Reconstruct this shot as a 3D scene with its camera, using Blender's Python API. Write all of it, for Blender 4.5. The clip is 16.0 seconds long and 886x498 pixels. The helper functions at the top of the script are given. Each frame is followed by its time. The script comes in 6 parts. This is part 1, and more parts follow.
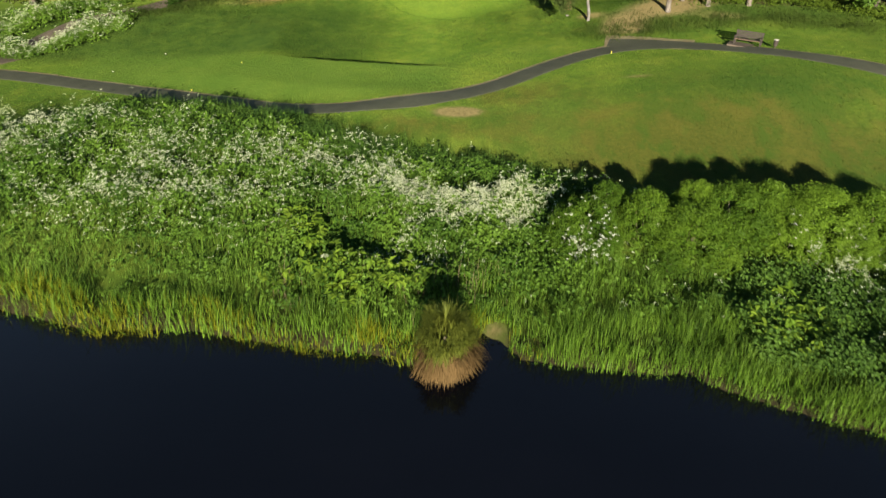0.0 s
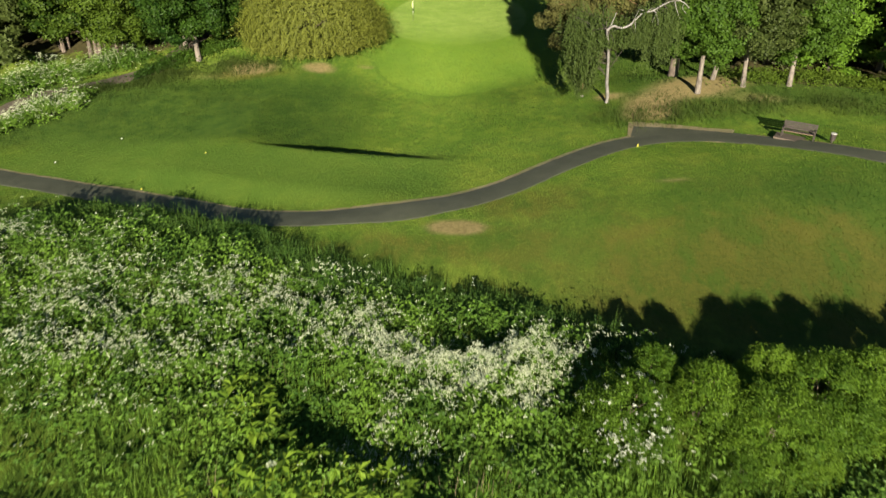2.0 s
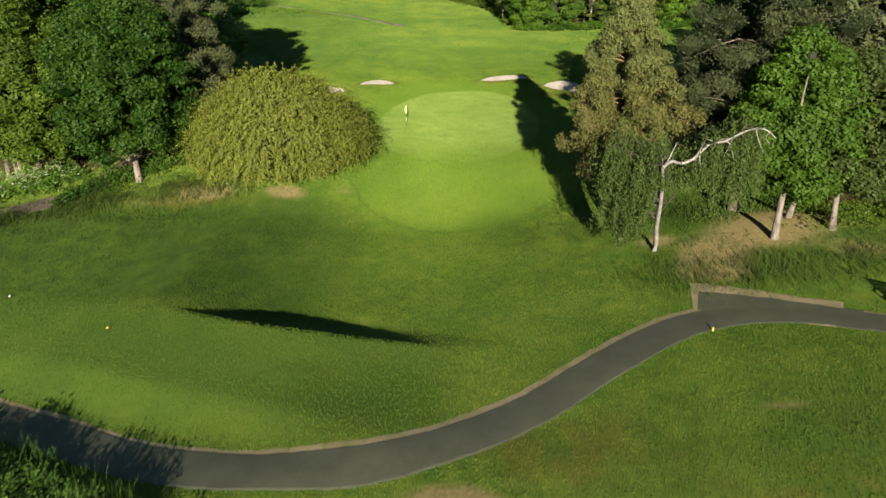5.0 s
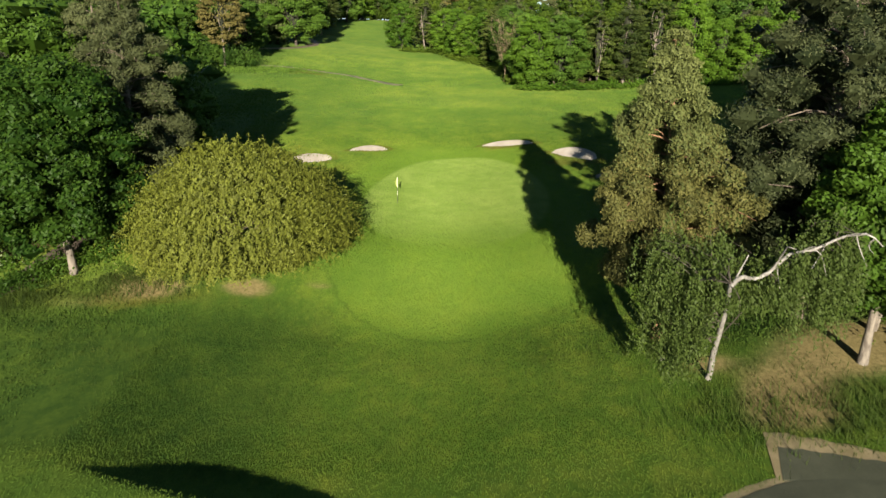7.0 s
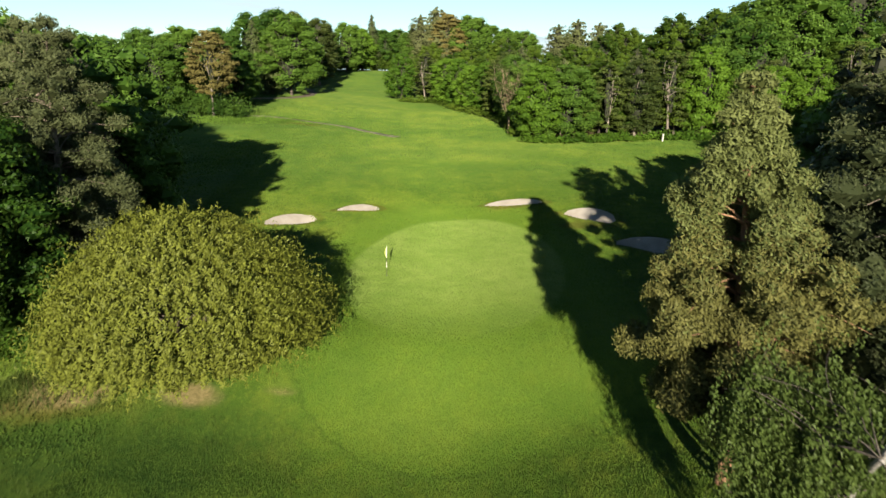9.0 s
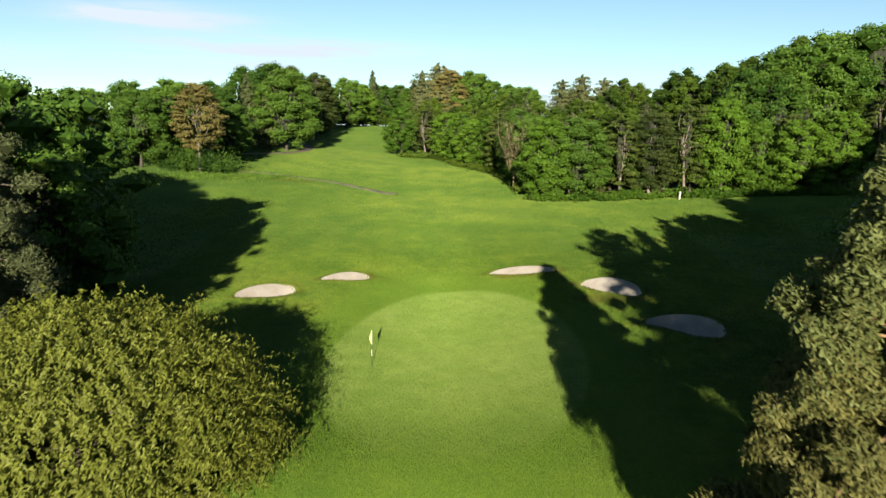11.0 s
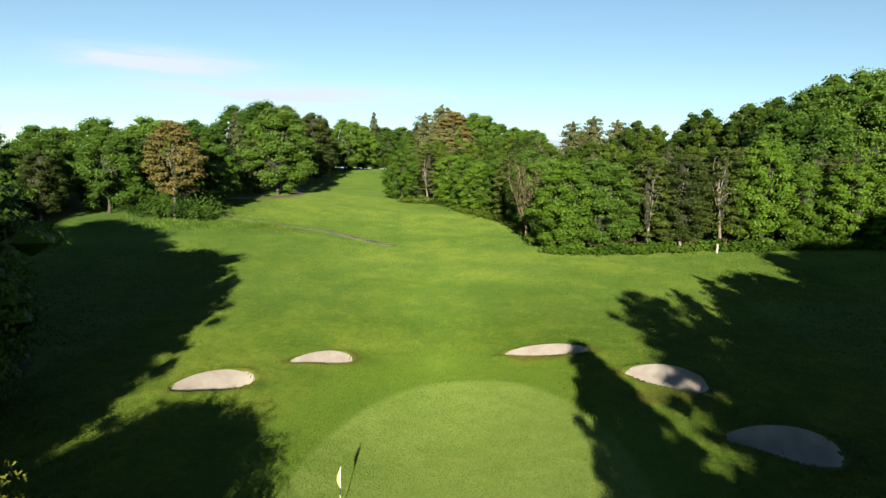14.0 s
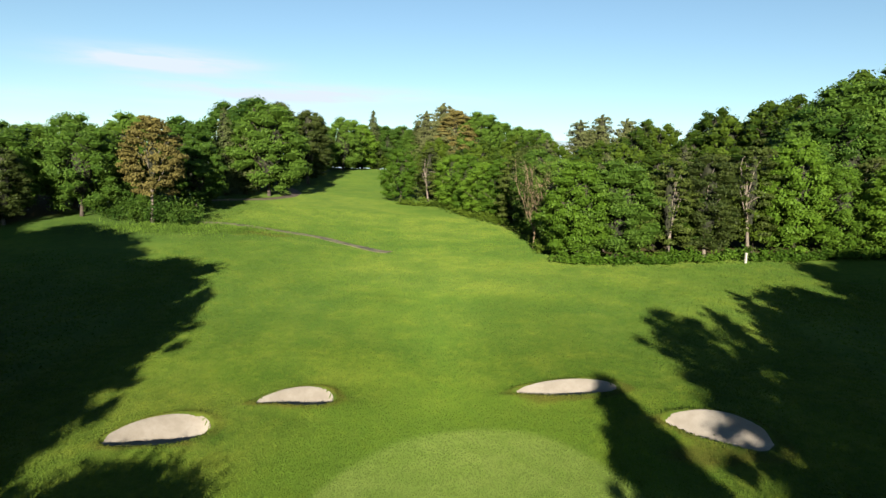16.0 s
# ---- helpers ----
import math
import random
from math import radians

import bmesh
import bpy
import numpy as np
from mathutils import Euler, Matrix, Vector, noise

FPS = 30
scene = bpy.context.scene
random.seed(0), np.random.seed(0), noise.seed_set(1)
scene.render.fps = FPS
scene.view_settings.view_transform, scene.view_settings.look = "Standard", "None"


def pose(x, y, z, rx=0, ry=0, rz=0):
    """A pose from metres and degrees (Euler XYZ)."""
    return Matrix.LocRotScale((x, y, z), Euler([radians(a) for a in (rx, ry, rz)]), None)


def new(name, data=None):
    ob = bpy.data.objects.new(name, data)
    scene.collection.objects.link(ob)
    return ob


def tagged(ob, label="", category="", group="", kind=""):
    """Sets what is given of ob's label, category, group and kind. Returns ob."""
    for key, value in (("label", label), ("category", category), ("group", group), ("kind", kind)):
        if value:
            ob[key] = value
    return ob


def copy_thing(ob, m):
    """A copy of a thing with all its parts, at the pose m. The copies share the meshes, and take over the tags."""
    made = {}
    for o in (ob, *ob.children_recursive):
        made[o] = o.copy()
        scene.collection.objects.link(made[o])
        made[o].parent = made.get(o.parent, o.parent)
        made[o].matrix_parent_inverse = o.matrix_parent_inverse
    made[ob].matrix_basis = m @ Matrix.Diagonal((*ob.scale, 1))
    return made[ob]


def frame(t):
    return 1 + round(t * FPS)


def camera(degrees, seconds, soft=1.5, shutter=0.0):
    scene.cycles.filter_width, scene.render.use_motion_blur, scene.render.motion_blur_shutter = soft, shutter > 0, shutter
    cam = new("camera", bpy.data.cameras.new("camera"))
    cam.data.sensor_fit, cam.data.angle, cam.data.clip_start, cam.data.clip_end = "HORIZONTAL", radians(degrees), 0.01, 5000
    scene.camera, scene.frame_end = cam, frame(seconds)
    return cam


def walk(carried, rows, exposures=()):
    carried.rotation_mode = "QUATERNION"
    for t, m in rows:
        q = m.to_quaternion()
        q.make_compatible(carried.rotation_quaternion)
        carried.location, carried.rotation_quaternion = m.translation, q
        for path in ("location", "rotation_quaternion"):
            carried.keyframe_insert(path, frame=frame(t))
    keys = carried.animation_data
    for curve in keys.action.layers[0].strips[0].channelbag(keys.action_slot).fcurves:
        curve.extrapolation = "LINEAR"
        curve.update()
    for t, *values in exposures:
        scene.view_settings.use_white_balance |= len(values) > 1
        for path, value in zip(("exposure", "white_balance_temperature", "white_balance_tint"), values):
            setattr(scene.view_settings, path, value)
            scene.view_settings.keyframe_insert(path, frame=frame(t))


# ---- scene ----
cam = camera(66.4, 16.0, soft=1.4, shutter=0.5)
METRES, EYE, TILT, LEAN, TURN = 70.0, 20.0, -32.0, -0.4, 0.6
ROWS = [
    (0.0, 0.0, 0.0, 0.0, 0.0, 0.0, -0.0),
    (0.5, 0.0008, 0.0279, 0.0187, 0.01, 0.84, -0.05),
    (1.0, 0.0017, 0.0581, 0.0381, 0.01, 1.71, -0.14),
    (1.5, 0.0027, 0.0857, 0.0575, 0.02, 2.58, -0.2),
    (2.0, 0.0039, 0.116, 0.0773, 0.03, 3.62, -0.25),
    (2.5, 0.0052, 0.1443, 0.0948, 0.04, 4.57, -0.27),
    (3.0, 0.0058, 0.176, 0.1127, 0.08, 5.7, -0.3),
    (3.5, 0.0063, 0.2052, 0.1299, 0.09, 6.69, -0.39),
    (4.0, 0.0067, 0.2355, 0.1499, 0.1, 7.77, -0.45),
    (4.5, 0.0077, 0.2628, 0.1684, 0.13, 8.87, -0.51),
    (7.0, 0.0144, 0.4003, 0.2533, 0.32, 14.39, -0.58),
    (7.5, 0.0153, 0.4259, 0.2673, 0.33, 15.42, -0.63),
    (8.0, 0.0162, 0.4532, 0.2834, 0.34, 16.49, -0.69),
    (8.5, 0.0168, 0.4783, 0.2985, 0.37, 17.41, -0.76),
    (9.0, 0.0177, 0.5053, 0.315, 0.4, 18.41, -0.8),
    (11.5, 0.0205, 0.632, 0.3906, 0.58, 24.27, -1.01),
    (12.0, 0.0197, 0.6578, 0.4072, 0.61, 25.61, -1.09),
    (12.5, 0.0191, 0.6813, 0.4227, 0.65, 26.5, -1.14),
    (13.0, 0.0183, 0.7069, 0.439, 0.67, 26.6, -1.17),
    (13.5, 0.0174, 0.7294, 0.4538, 0.66, 26.58, -1.25),
    (14.0, 0.0166, 0.7535, 0.4695, 0.66, 26.58, -1.32),
    (14.5, 0.0162, 0.7754, 0.4839, 0.66, 26.59, -1.38),
    (15.0, 0.0161, 0.7996, 0.4996, 0.68, 26.6, -1.44),
    (15.5, 0.0161, 0.822, 0.5144, 0.71, 26.61, -1.49),
    (16.0, 0.0159, 0.8468, 0.5305, 0.71, 26.62, -1.55),
]
walk(cam, [(t, pose(0, 0, EYE, TILT, LEAN, TURN) @ pose(METRES * x, METRES * y, METRES * z, 90 + pitch, roll, yaw)) for t, x, y, z, yaw, pitch, roll in ROWS],
     exposures=[(0.0, 1.7), (16.0, 1.7)])

# ---- sky and sun: low evening sun from behind the camera ----
SUN_UP, SUN_AWAY = 14.0, 1.9
world = bpy.data.worlds.new("sky")
scene.world = world
world.use_nodes = True
wn, wl = world.node_tree.nodes, world.node_tree.links
wn.clear()
sky = wn.new("ShaderNodeTexSky")
sky.sky_type, sky.sun_disc = "NISHITA", False
sky.sun_elevation, sky.sun_rotation = radians(SUN_UP), radians(180 - SUN_AWAY)
sky.air_density, sky.dust_density, sky.ozone_density = 1.0, 0.1, 1.6
sky.altitude = 1200.0
back = wn.new("ShaderNodeBackground")
back.inputs["Strength"].default_value = 0.047
sky_out = wn.new("ShaderNodeOutputWorld")


def sky_math(what, a, b=0.0):
    node = wn.new("ShaderNodeMath")
    node.operation = what
    for slot, value in zip(node.inputs, (a, b)):
        if isinstance(value, (int, float)):
            slot.default_value = value
        else:
            wl.new(value, slot)
    return node.outputs[0]


# thin grey streaks of cloud low in the north: each a soft lens, frayed by noise
sky_at = wn.new("ShaderNodeTexCoord")
axes = wn.new("ShaderNodeSeparateXYZ")
wl.new(sky_at.outputs["Generated"], axes.inputs[0])
aside = sky_math("DIVIDE", axes.outputs["X"], sky_math("MAXIMUM", axes.outputs["Y"], 0.05))
stretch = wn.new("ShaderNodeMapping")
stretch.inputs["Scale"].default_value = (3.0, 3.0, 30.0)
fray = wn.new("ShaderNodeTexNoise")
fray.inputs["Scale"].default_value, fray.inputs["Detail"].default_value, fray.inputs["Roughness"].default_value = 2.6, 7.0, 0.6
wl.new(sky_at.outputs["Generated"], stretch.inputs["Vector"])
wl.new(stretch.outputs["Vector"], fray.inputs["Vector"])
cover = 0.0
for cx, cz, rx, rz, thick in ((-0.455, 0.154, 0.13, 0.014, 1.6), (-0.255, 0.123, 0.22, 0.012, 1.5), (-0.62, 0.098, 0.26, 0.009, 0.6), (0.30, 0.082, 0.12, 0.010, 0.7), (0.50, 0.108, 0.07, 0.006, 0.6), (-0.30, 0.100, 0.16, 0.007, 0.5)):
    du = sky_math("DIVIDE", sky_math("SUBTRACT", aside, cx), rx)
    dv = sky_math("DIVIDE", sky_math("SUBTRACT", axes.outputs["Z"], cz), rz)
    far = sky_math("ADD", sky_math("MULTIPLY", du, du), sky_math("MULTIPLY", dv, dv))
    cover = sky_math("ADD", cover, sky_math("MULTIPLY", sky_math("POWER", 2.718, sky_math("MULTIPLY", far, -1.0)), thick))
cover = sky_math("MULTIPLY", cover, sky_math("MULTIPLY", sky_math("SUBTRACT", fray.outputs["Fac"], 0.25), 3.2))
cover_cut = wn.new("ShaderNodeClamp")
wl.new(cover, cover_cut.inputs["Value"])
cloud_mix = wn.new("ShaderNodeMixRGB")
cloud_mix.inputs["Color2"].default_value = (5.2, 5.9, 6.9, 1)
wl.new(cover_cut.outputs[0], cloud_mix.inputs["Fac"])
tone = wn.new("ShaderNodeMixRGB")
tone.blend_type = "MULTIPLY"
tone.inputs["Fac"].default_value, tone.inputs["Color2"].default_value = 1.0, (0.97, 1.04, 1.0, 1)
wl.new(sky.outputs["Color"], tone.inputs["Color1"])
wl.new(tone.outputs["Color"], cloud_mix.inputs["Color1"])
wl.new(cloud_mix.outputs["Color"], back.inputs["Color"])
wl.new(back.outputs["Background"], sky_out.inputs["Surface"])

sun_data = bpy.data.lights.new("sun", "SUN")
sun_data.energy, sun_data.angle, sun_data.color = 5.0, radians(0.53), (1.0, 0.9, 0.74)
sun = new("sun", sun_data)
sa, se = radians(SUN_AWAY), radians(SUN_UP)
sun_way = Vector((-math.sin(sa) * math.cos(se), math.cos(sa) * math.cos(se), -math.sin(se)))
sun.matrix_world = Matrix.Translation((0, -60, 60)) @ sun_way.to_track_quat("-Z", "Y").to_matrix().to_4x4()


# ---- materials ----
class Nodes:
    """A small wrapper to wire node materials."""

    def __init__(self, name):
        self.mat = bpy.data.materials.new(name)
        self.mat.use_nodes = True
        self.nodes, self.links = self.mat.node_tree.nodes, self.mat.node_tree.links
        self.nodes.clear()
        self.out = self.nodes.new("ShaderNodeOutputMaterial")

    def add(self, kind, **values):
        node = self.nodes.new("ShaderNode" + kind)
        for key, value in values.items():
            node.inputs[key.replace("_", " ")].default_value = value
        return node

    def join(self, a, b):
        self.links.new(a, b)

    def noise(self, scale, detail=4.0, rough=0.55, vector=None):
        node = self.add("TexNoise", Scale=scale, Detail=detail, Roughness=rough)
        if vector is not None:
            self.join(vector, node.inputs["Vector"])
        return node.outputs["Fac"]

    def place(self, scale=(1, 1, 1)):
        where = self.add("NewGeometry")
        node = self.add("Mapping", Scale=scale)
        self.join(where.outputs["Position"], node.inputs["Vector"])
        return node.outputs["Vector"]

    def step(self, value, low, high):
        node = self.nodes.new("ShaderNodeMapRange")
        node.interpolation_type = "SMOOTHSTEP"
        node.inputs["From Min"].default_value, node.inputs["From Max"].default_value = low, high
        self.join(value, node.inputs["Value"])
        return node.outputs["Result"]

    def math(self, what, a, b):
        node = self.nodes.new("ShaderNodeMath")
        node.operation = what
        for slot, value in zip(node.inputs, (a, b)):
            if isinstance(value, (int, float)):
                slot.default_value = value
            else:
                self.join(value, slot)
        return node.outputs[0]

    def mix(self, fac, a, b):
        node = self.nodes.new("ShaderNodeMixRGB")
        for slot, value in zip((node.inputs["Fac"], node.inputs["Color1"], node.inputs["Color2"]), (fac, a, b)):
            if isinstance(value, tuple):
                slot.default_value = (*value, 1)
            elif isinstance(value, (int, float)):
                slot.default_value = value
            else:
                self.join(value, slot)
        return node.outputs["Color"]

    def attr(self, name):
        node = self.nodes.new("ShaderNodeAttribute")
        node.attribute_name = name
        return node.outputs["Fac"]

    def bump(self, height, strength, distance):
        node = self.add("Bump", Strength=strength, Distance=distance)
        self.join(height, node.inputs["Height"])
        return node.outputs["Normal"]

    def finish(self, colour, rough=0.9, normal=None, metal=0.0, spec=0.3, diffuse_rough=0.0):
        node = self.add("BsdfPrincipled", Roughness=rough, Metallic=metal)
        node.inputs["Specular IOR Level"].default_value = spec
        node.inputs["Diffuse Roughness"].default_value = diffuse_rough
        if isinstance(colour, tuple):
            node.inputs["Base Color"].default_value = (*colour, 1)
        else:
            self.join(colour, node.inputs["Base Color"])
        if normal is not None:
            self.join(normal, node.inputs["Normal"])
        self.join(node.outputs[0], self.out.inputs["Surface"])
        return self.mat


LEAF_SHADE = 0.70


def leaf_material(name, dark, light, through_light=0.22, rough=0.55):
    """Leaves: colour varied clump by clump and leaf by leaf, with shade inside crowns put into the tint, some light
    passing through them.
    """
    n = Nodes(name)
    info = n.add("NewGeometry")
    per_leaf = info.outputs["Random Per Island"]
    who = n.add("ObjectInfo")
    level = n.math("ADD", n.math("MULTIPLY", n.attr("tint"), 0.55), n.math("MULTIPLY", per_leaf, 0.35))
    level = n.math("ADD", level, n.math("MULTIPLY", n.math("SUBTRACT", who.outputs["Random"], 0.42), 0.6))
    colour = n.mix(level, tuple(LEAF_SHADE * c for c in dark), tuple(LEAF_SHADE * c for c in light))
    solid = n.add("BsdfPrincipled", Roughness=rough)
    solid.inputs["Specular IOR Level"].default_value = 0.1
    glow = n.add("BsdfTranslucent")
    both = n.add("MixShader", Fac=through_light)
    n.join(colour, solid.inputs["Base Color"])
    n.join(n.mix(0.35, colour, (0.15, 0.2, 0.024)), glow.inputs["Color"])
    n.join(solid.outputs[0], both.inputs[1])
    n.join(glow.outputs[0], both.inputs[2])
    n.join(both.outputs[0], n.out.inputs["Surface"])
    return n.mat


def bark_material(name, dark, light, scale=6.0, rough=0.9):
    n = Nodes(name)
    coarse, fine = n.noise(scale, 6.0, 0.65, n.place((1, 1, 0.3))), n.noise(scale * 7, 3.0)
    level = n.math("ADD", n.math("MULTIPLY", coarse, 0.75), n.math("MULTIPLY", fine, 0.25))
    return n.finish(n.mix(n.step(level, 0.36, 0.64), dark, light), rough, n.bump(level, 0.8, 0.05))


def grass_material(name, gain):
    """Mown grass: green, apron, tee and rough by their outlines, dry patches and bare soil."""
    n = Nodes(name)
    at = n.place()
    huge, big, mid = n.noise(0.035, 3.0, 0.5, at), n.noise(0.16, 4.0, 0.6, at), n.noise(0.9, 5.0, 0.65, at)
    blotch, other = n.noise(0.38, 5.0, 0.62, at), n.noise(0.27, 5.0, 0.66, n.place((1.3, 0.8, 1)))
    fine, grain = n.noise(5.0, 6.0, 0.75, at), n.noise(26.0, 3.0, 0.7, at)
    colour = n.mix(n.step(big, 0.34, 0.66), (0.0370, 0.0784, 0.0084), (0.0582, 0.1030, 0.0123))
    colour = n.mix(n.math("MULTIPLY", n.step(huge, 0.47, 0.60), 0.8), colour, (0.0900, 0.1180, 0.0210))
    colour = n.mix(n.math("MULTIPLY", n.step(huge, 0.54, 0.42), 0.75), colour, (0.0270, 0.0590, 0.0080))
    colour = n.mix(n.math("MULTIPLY", n.step(blotch, 0.46, 0.70), 0.5), colour, (0.0960, 0.1180, 0.0200))
    colour = n.mix(n.math("MULTIPLY", n.step(other, 0.46, 0.68), 0.6), colour, (0.0240, 0.0570, 0.0070))
    colour = n.mix(n.math("MULTIPLY", n.step(mid, 0.46, 0.70), 0.48), colour, (0.0302, 0.0650, 0.0078))
    colour = n.mix(n.math("MULTIPLY", n.step(fine, 0.50, 0.72), 0.45), colour, (0.0896, 0.1232, 0.0202))
    colour = n.mix(n.math("MULTIPLY", n.step(fine, 0.48, 0.30), 0.45), colour, (0.0224, 0.0504, 0.0056))
    streak = n.noise(0.5, 5.0, 0.6, n.place((1.0, 0.4, 1.0)))
    colour = n.mix(n.math("MULTIPLY", n.step(streak, 0.50, 0.74), 0.25), colour, (0.0980, 0.1180, 0.0230))
    colour = n.mix(n.math("MULTIPLY", n.step(streak, 0.50, 0.30), 0.25), colour, (0.0300, 0.0600, 0.0080))
    colour = n.mix(n.math("MULTIPLY", n.step(mid, 0.52, 0.32), 0.28), colour, (0.1080, 0.1280, 0.0180))
    tuft = n.noise(2.3, 6.0, 0.72, n.place((1.0, 0.7, 1.0)))
    colour = n.mix(n.math("MULTIPLY", n.step(tuft, 0.46, 0.70), 0.34), colour, (0.1120, 0.1280, 0.0180))
    colour = n.mix(n.math("MULTIPLY", n.step(tuft, 0.52, 0.32), 0.40), colour, (0.0260, 0.0520, 0.0068))
    colour = n.mix(0.08, colour, (0.1300, 0.1250, 0.0150))
    # longer deep green grass, darkened further to stand in for a shaded slope
    rough_grass = n.mix(n.step(n.math("ADD", n.math("MULTIPLY", fine, 0.5), n.math("MULTIPLY", mid, 0.5)), 0.38, 0.62), (0.0110, 0.0280, 0.0042), (0.0350, 0.0570, 0.0085))
    colour = n.mix(n.math("MULTIPLY", n.attr("rough"), 0.92), colour, rough_grass)
    mottle = n.add("VectorMath")
    mottle.operation = "MULTIPLY"
    n.join(colour, mottle.inputs[0])
    patch = n.mix(n.step(n.noise(0.21, 5.0, 0.62, at), 0.40, 0.60), (1.18, 1.08, 1.05), (0.58, 0.72, 0.72))
    n.join(n.mix(n.math("ADD", n.math("ADD", 0.30, n.math("MULTIPLY", n.attr("fairway"), 0.25)), n.math("MULTIPLY", n.attr("dry"), 0.45)), (1.0, 1.0, 1.0), patch), mottle.inputs[1])
    colour = mottle.outputs[0]
    # tee
    tee = n.mix(n.step(big, 0.3, 0.7), (0.0400, 0.0740, 0.0110), (0.0540, 0.0880, 0.0150))
    colour = n.mix(n.math("MULTIPLY", n.step(n.attr("tee"), 1.8, -1.8), 0.7), colour, tee)
    # apron and green, cut short
    apron = n.mix(n.step(mid, 0.3, 0.7), (0.0600, 0.1080, 0.0120), (0.0760, 0.1220, 0.0180))
    wave = n.math("MULTIPLY", n.math("SUBTRACT", mid, 0.5), 0.9)
    colour = n.mix(n.math("MULTIPLY", n.step(n.math("ADD", n.attr("apron"), wave), 2.0, -2.0), 0.50), colour, apron)
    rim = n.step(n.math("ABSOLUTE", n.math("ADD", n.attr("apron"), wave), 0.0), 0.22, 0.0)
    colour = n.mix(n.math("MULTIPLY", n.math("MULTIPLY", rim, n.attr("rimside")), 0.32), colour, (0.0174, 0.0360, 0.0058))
    putting = n.mix(n.step(n.math("ADD", n.math("MULTIPLY", big, 0.5), n.math("MULTIPLY", mid, 0.5)), 0.35, 0.65), (0.0850, 0.1240, 0.0290), (0.1300, 0.1620, 0.0500))
    colour = n.mix(n.math("MULTIPLY", n.step(n.math("ADD", n.attr("green"), n.math("MULTIPLY", wave, 0.35)), 0.3, -0.3), n.math("MULTIPLY", n.attr("greenfade"), 0.72)), colour, putting)
    colour = n.mix(n.math("MULTIPLY", n.attr("fairway"), n.math("ADD", 0.08, n.math("MULTIPLY", mid, 0.36))), colour, (0.0600, 0.1050, 0.0270))
    # dry and bare patches
    dry = n.mix(n.step(fine, 0.3, 0.7), (0.0380, 0.0440, 0.0080), (0.0680, 0.0620, 0.0130))
    worn = n.math("MULTIPLY", n.attr("dry"), n.math("ADD", n.math("MULTIPLY", mid, 0.9), n.math("MULTIPLY", blotch, 0.9)))
    colour = n.mix(n.math("MULTIPLY", n.step(worn, 0.34, 0.80), 0.82), colour, dry)
    colour = n.mix(n.math("MULTIPLY", n.math("MULTIPLY", n.step(other, 0.48, 0.60), n.attr("dry")), 0.75), colour, (0.0300, 0.0580, 0.0075))
    colour = n.mix(n.math("MULTIPLY", n.math("MULTIPLY", n.step(blotch, 0.50, 0.64), n.attr("dry")), 0.5), colour, (0.0840, 0.0720, 0.0160))
    soil = n.mix(n.step(fine, 0.35, 0.65), (0.1080, 0.0740, 0.0420), (0.1750, 0.1260, 0.0760))
    bare = n.math("MULTIPLY", n.attr("bare"), n.math("ADD", 0.45, n.math("MULTIPLY", n.math("ADD", n.math("MULTIPLY", mid, 0.6), n.math("MULTIPLY", fine, 0.4)), 1.1)))
    colour = n.mix(n.math("MULTIPLY", n.step(bare, 0.34, 1.0), 0.85), colour, soil)
    litter = n.mix(n.step(fine, 0.3, 0.7), (0.0232, 0.0174, 0.0104), (0.0522, 0.0406, 0.0203))
    colour = n.mix(n.step(n.math("ADD", n.attr("wood"), n.math("SUBTRACT", mid, 0.5)), 0.35, 0.75), colour, litter)
    mud = n.mix(fine, (0.0174, 0.0128, 0.0081), (0.0435, 0.0319, 0.0186))
    colour = n.mix(n.attr("mud"), colour, mud)
    colour = n.mix(n.math("MULTIPLY", n.step(grain, 0.40, 0.7), 0.30), colour, (0.0174, 0.0348, 0.0058))
    purer = n.add("VectorMath")
    purer.operation = "MULTIPLY"
    n.join(colour, purer.inputs[0])
    purer.inputs[1].default_value = (0.96 * gain, 1.02 * gain, 0.78 * gain)
    colour = purer.outputs[0]
    relief = n.math("ADD", n.math("MULTIPLY", fine, 1.0), n.math("MULTIPLY", grain, 0.6))
    return n.finish(colour, 0.95, n.bump(relief, 0.35, 0.05), spec=0.12, diffuse_rough=1.0)


def asphalt_material(name, dark, light, grit):
    n = Nodes(name)
    at = n.place()
    worn, fine, speck = n.noise(0.8, 5.0, 0.6, at), n.noise(9.0, 4.0, 0.7, at), n.noise(55.0, 2.0, 0.6, at)
    colour = n.mix(n.step(worn, 0.32, 0.68), dark, light)
    colour = n.mix(n.math("MULTIPLY", n.step(fine, 0.48, 0.75), 0.4), colour, grit)
    colour = n.mix(n.math("MULTIPLY", n.step(speck, 0.55, 0.7), 0.3), colour, tuple(0.5 * c for c in dark))
    return n.finish(colour, 0.88, n.bump(speck, 0.4, 0.02), spec=0.25)


def sand_material():
    n = Nodes("bunker_sand")
    at = n.place()
    damp, rake, speck = n.noise(0.9, 4.0, 0.6, at), n.noise(7.0, 3.0, 0.6, at), n.noise(60.0, 2.0, 0.6, at)
    colour = n.mix(n.step(damp, 0.3, 0.7), (0.168, 0.150, 0.126), (0.214, 0.196, 0.170))
    colour = n.mix(n.math("MULTIPLY", n.step(rake, 0.5, 0.7), 0.25), colour, (0.145, 0.128, 0.106))
    return n.finish(colour, 0.95, n.bump(n.math("ADD", rake, n.math("MULTIPLY", speck, 0.3)), 0.5, 0.05), spec=0.1, diffuse_rough=0.6)


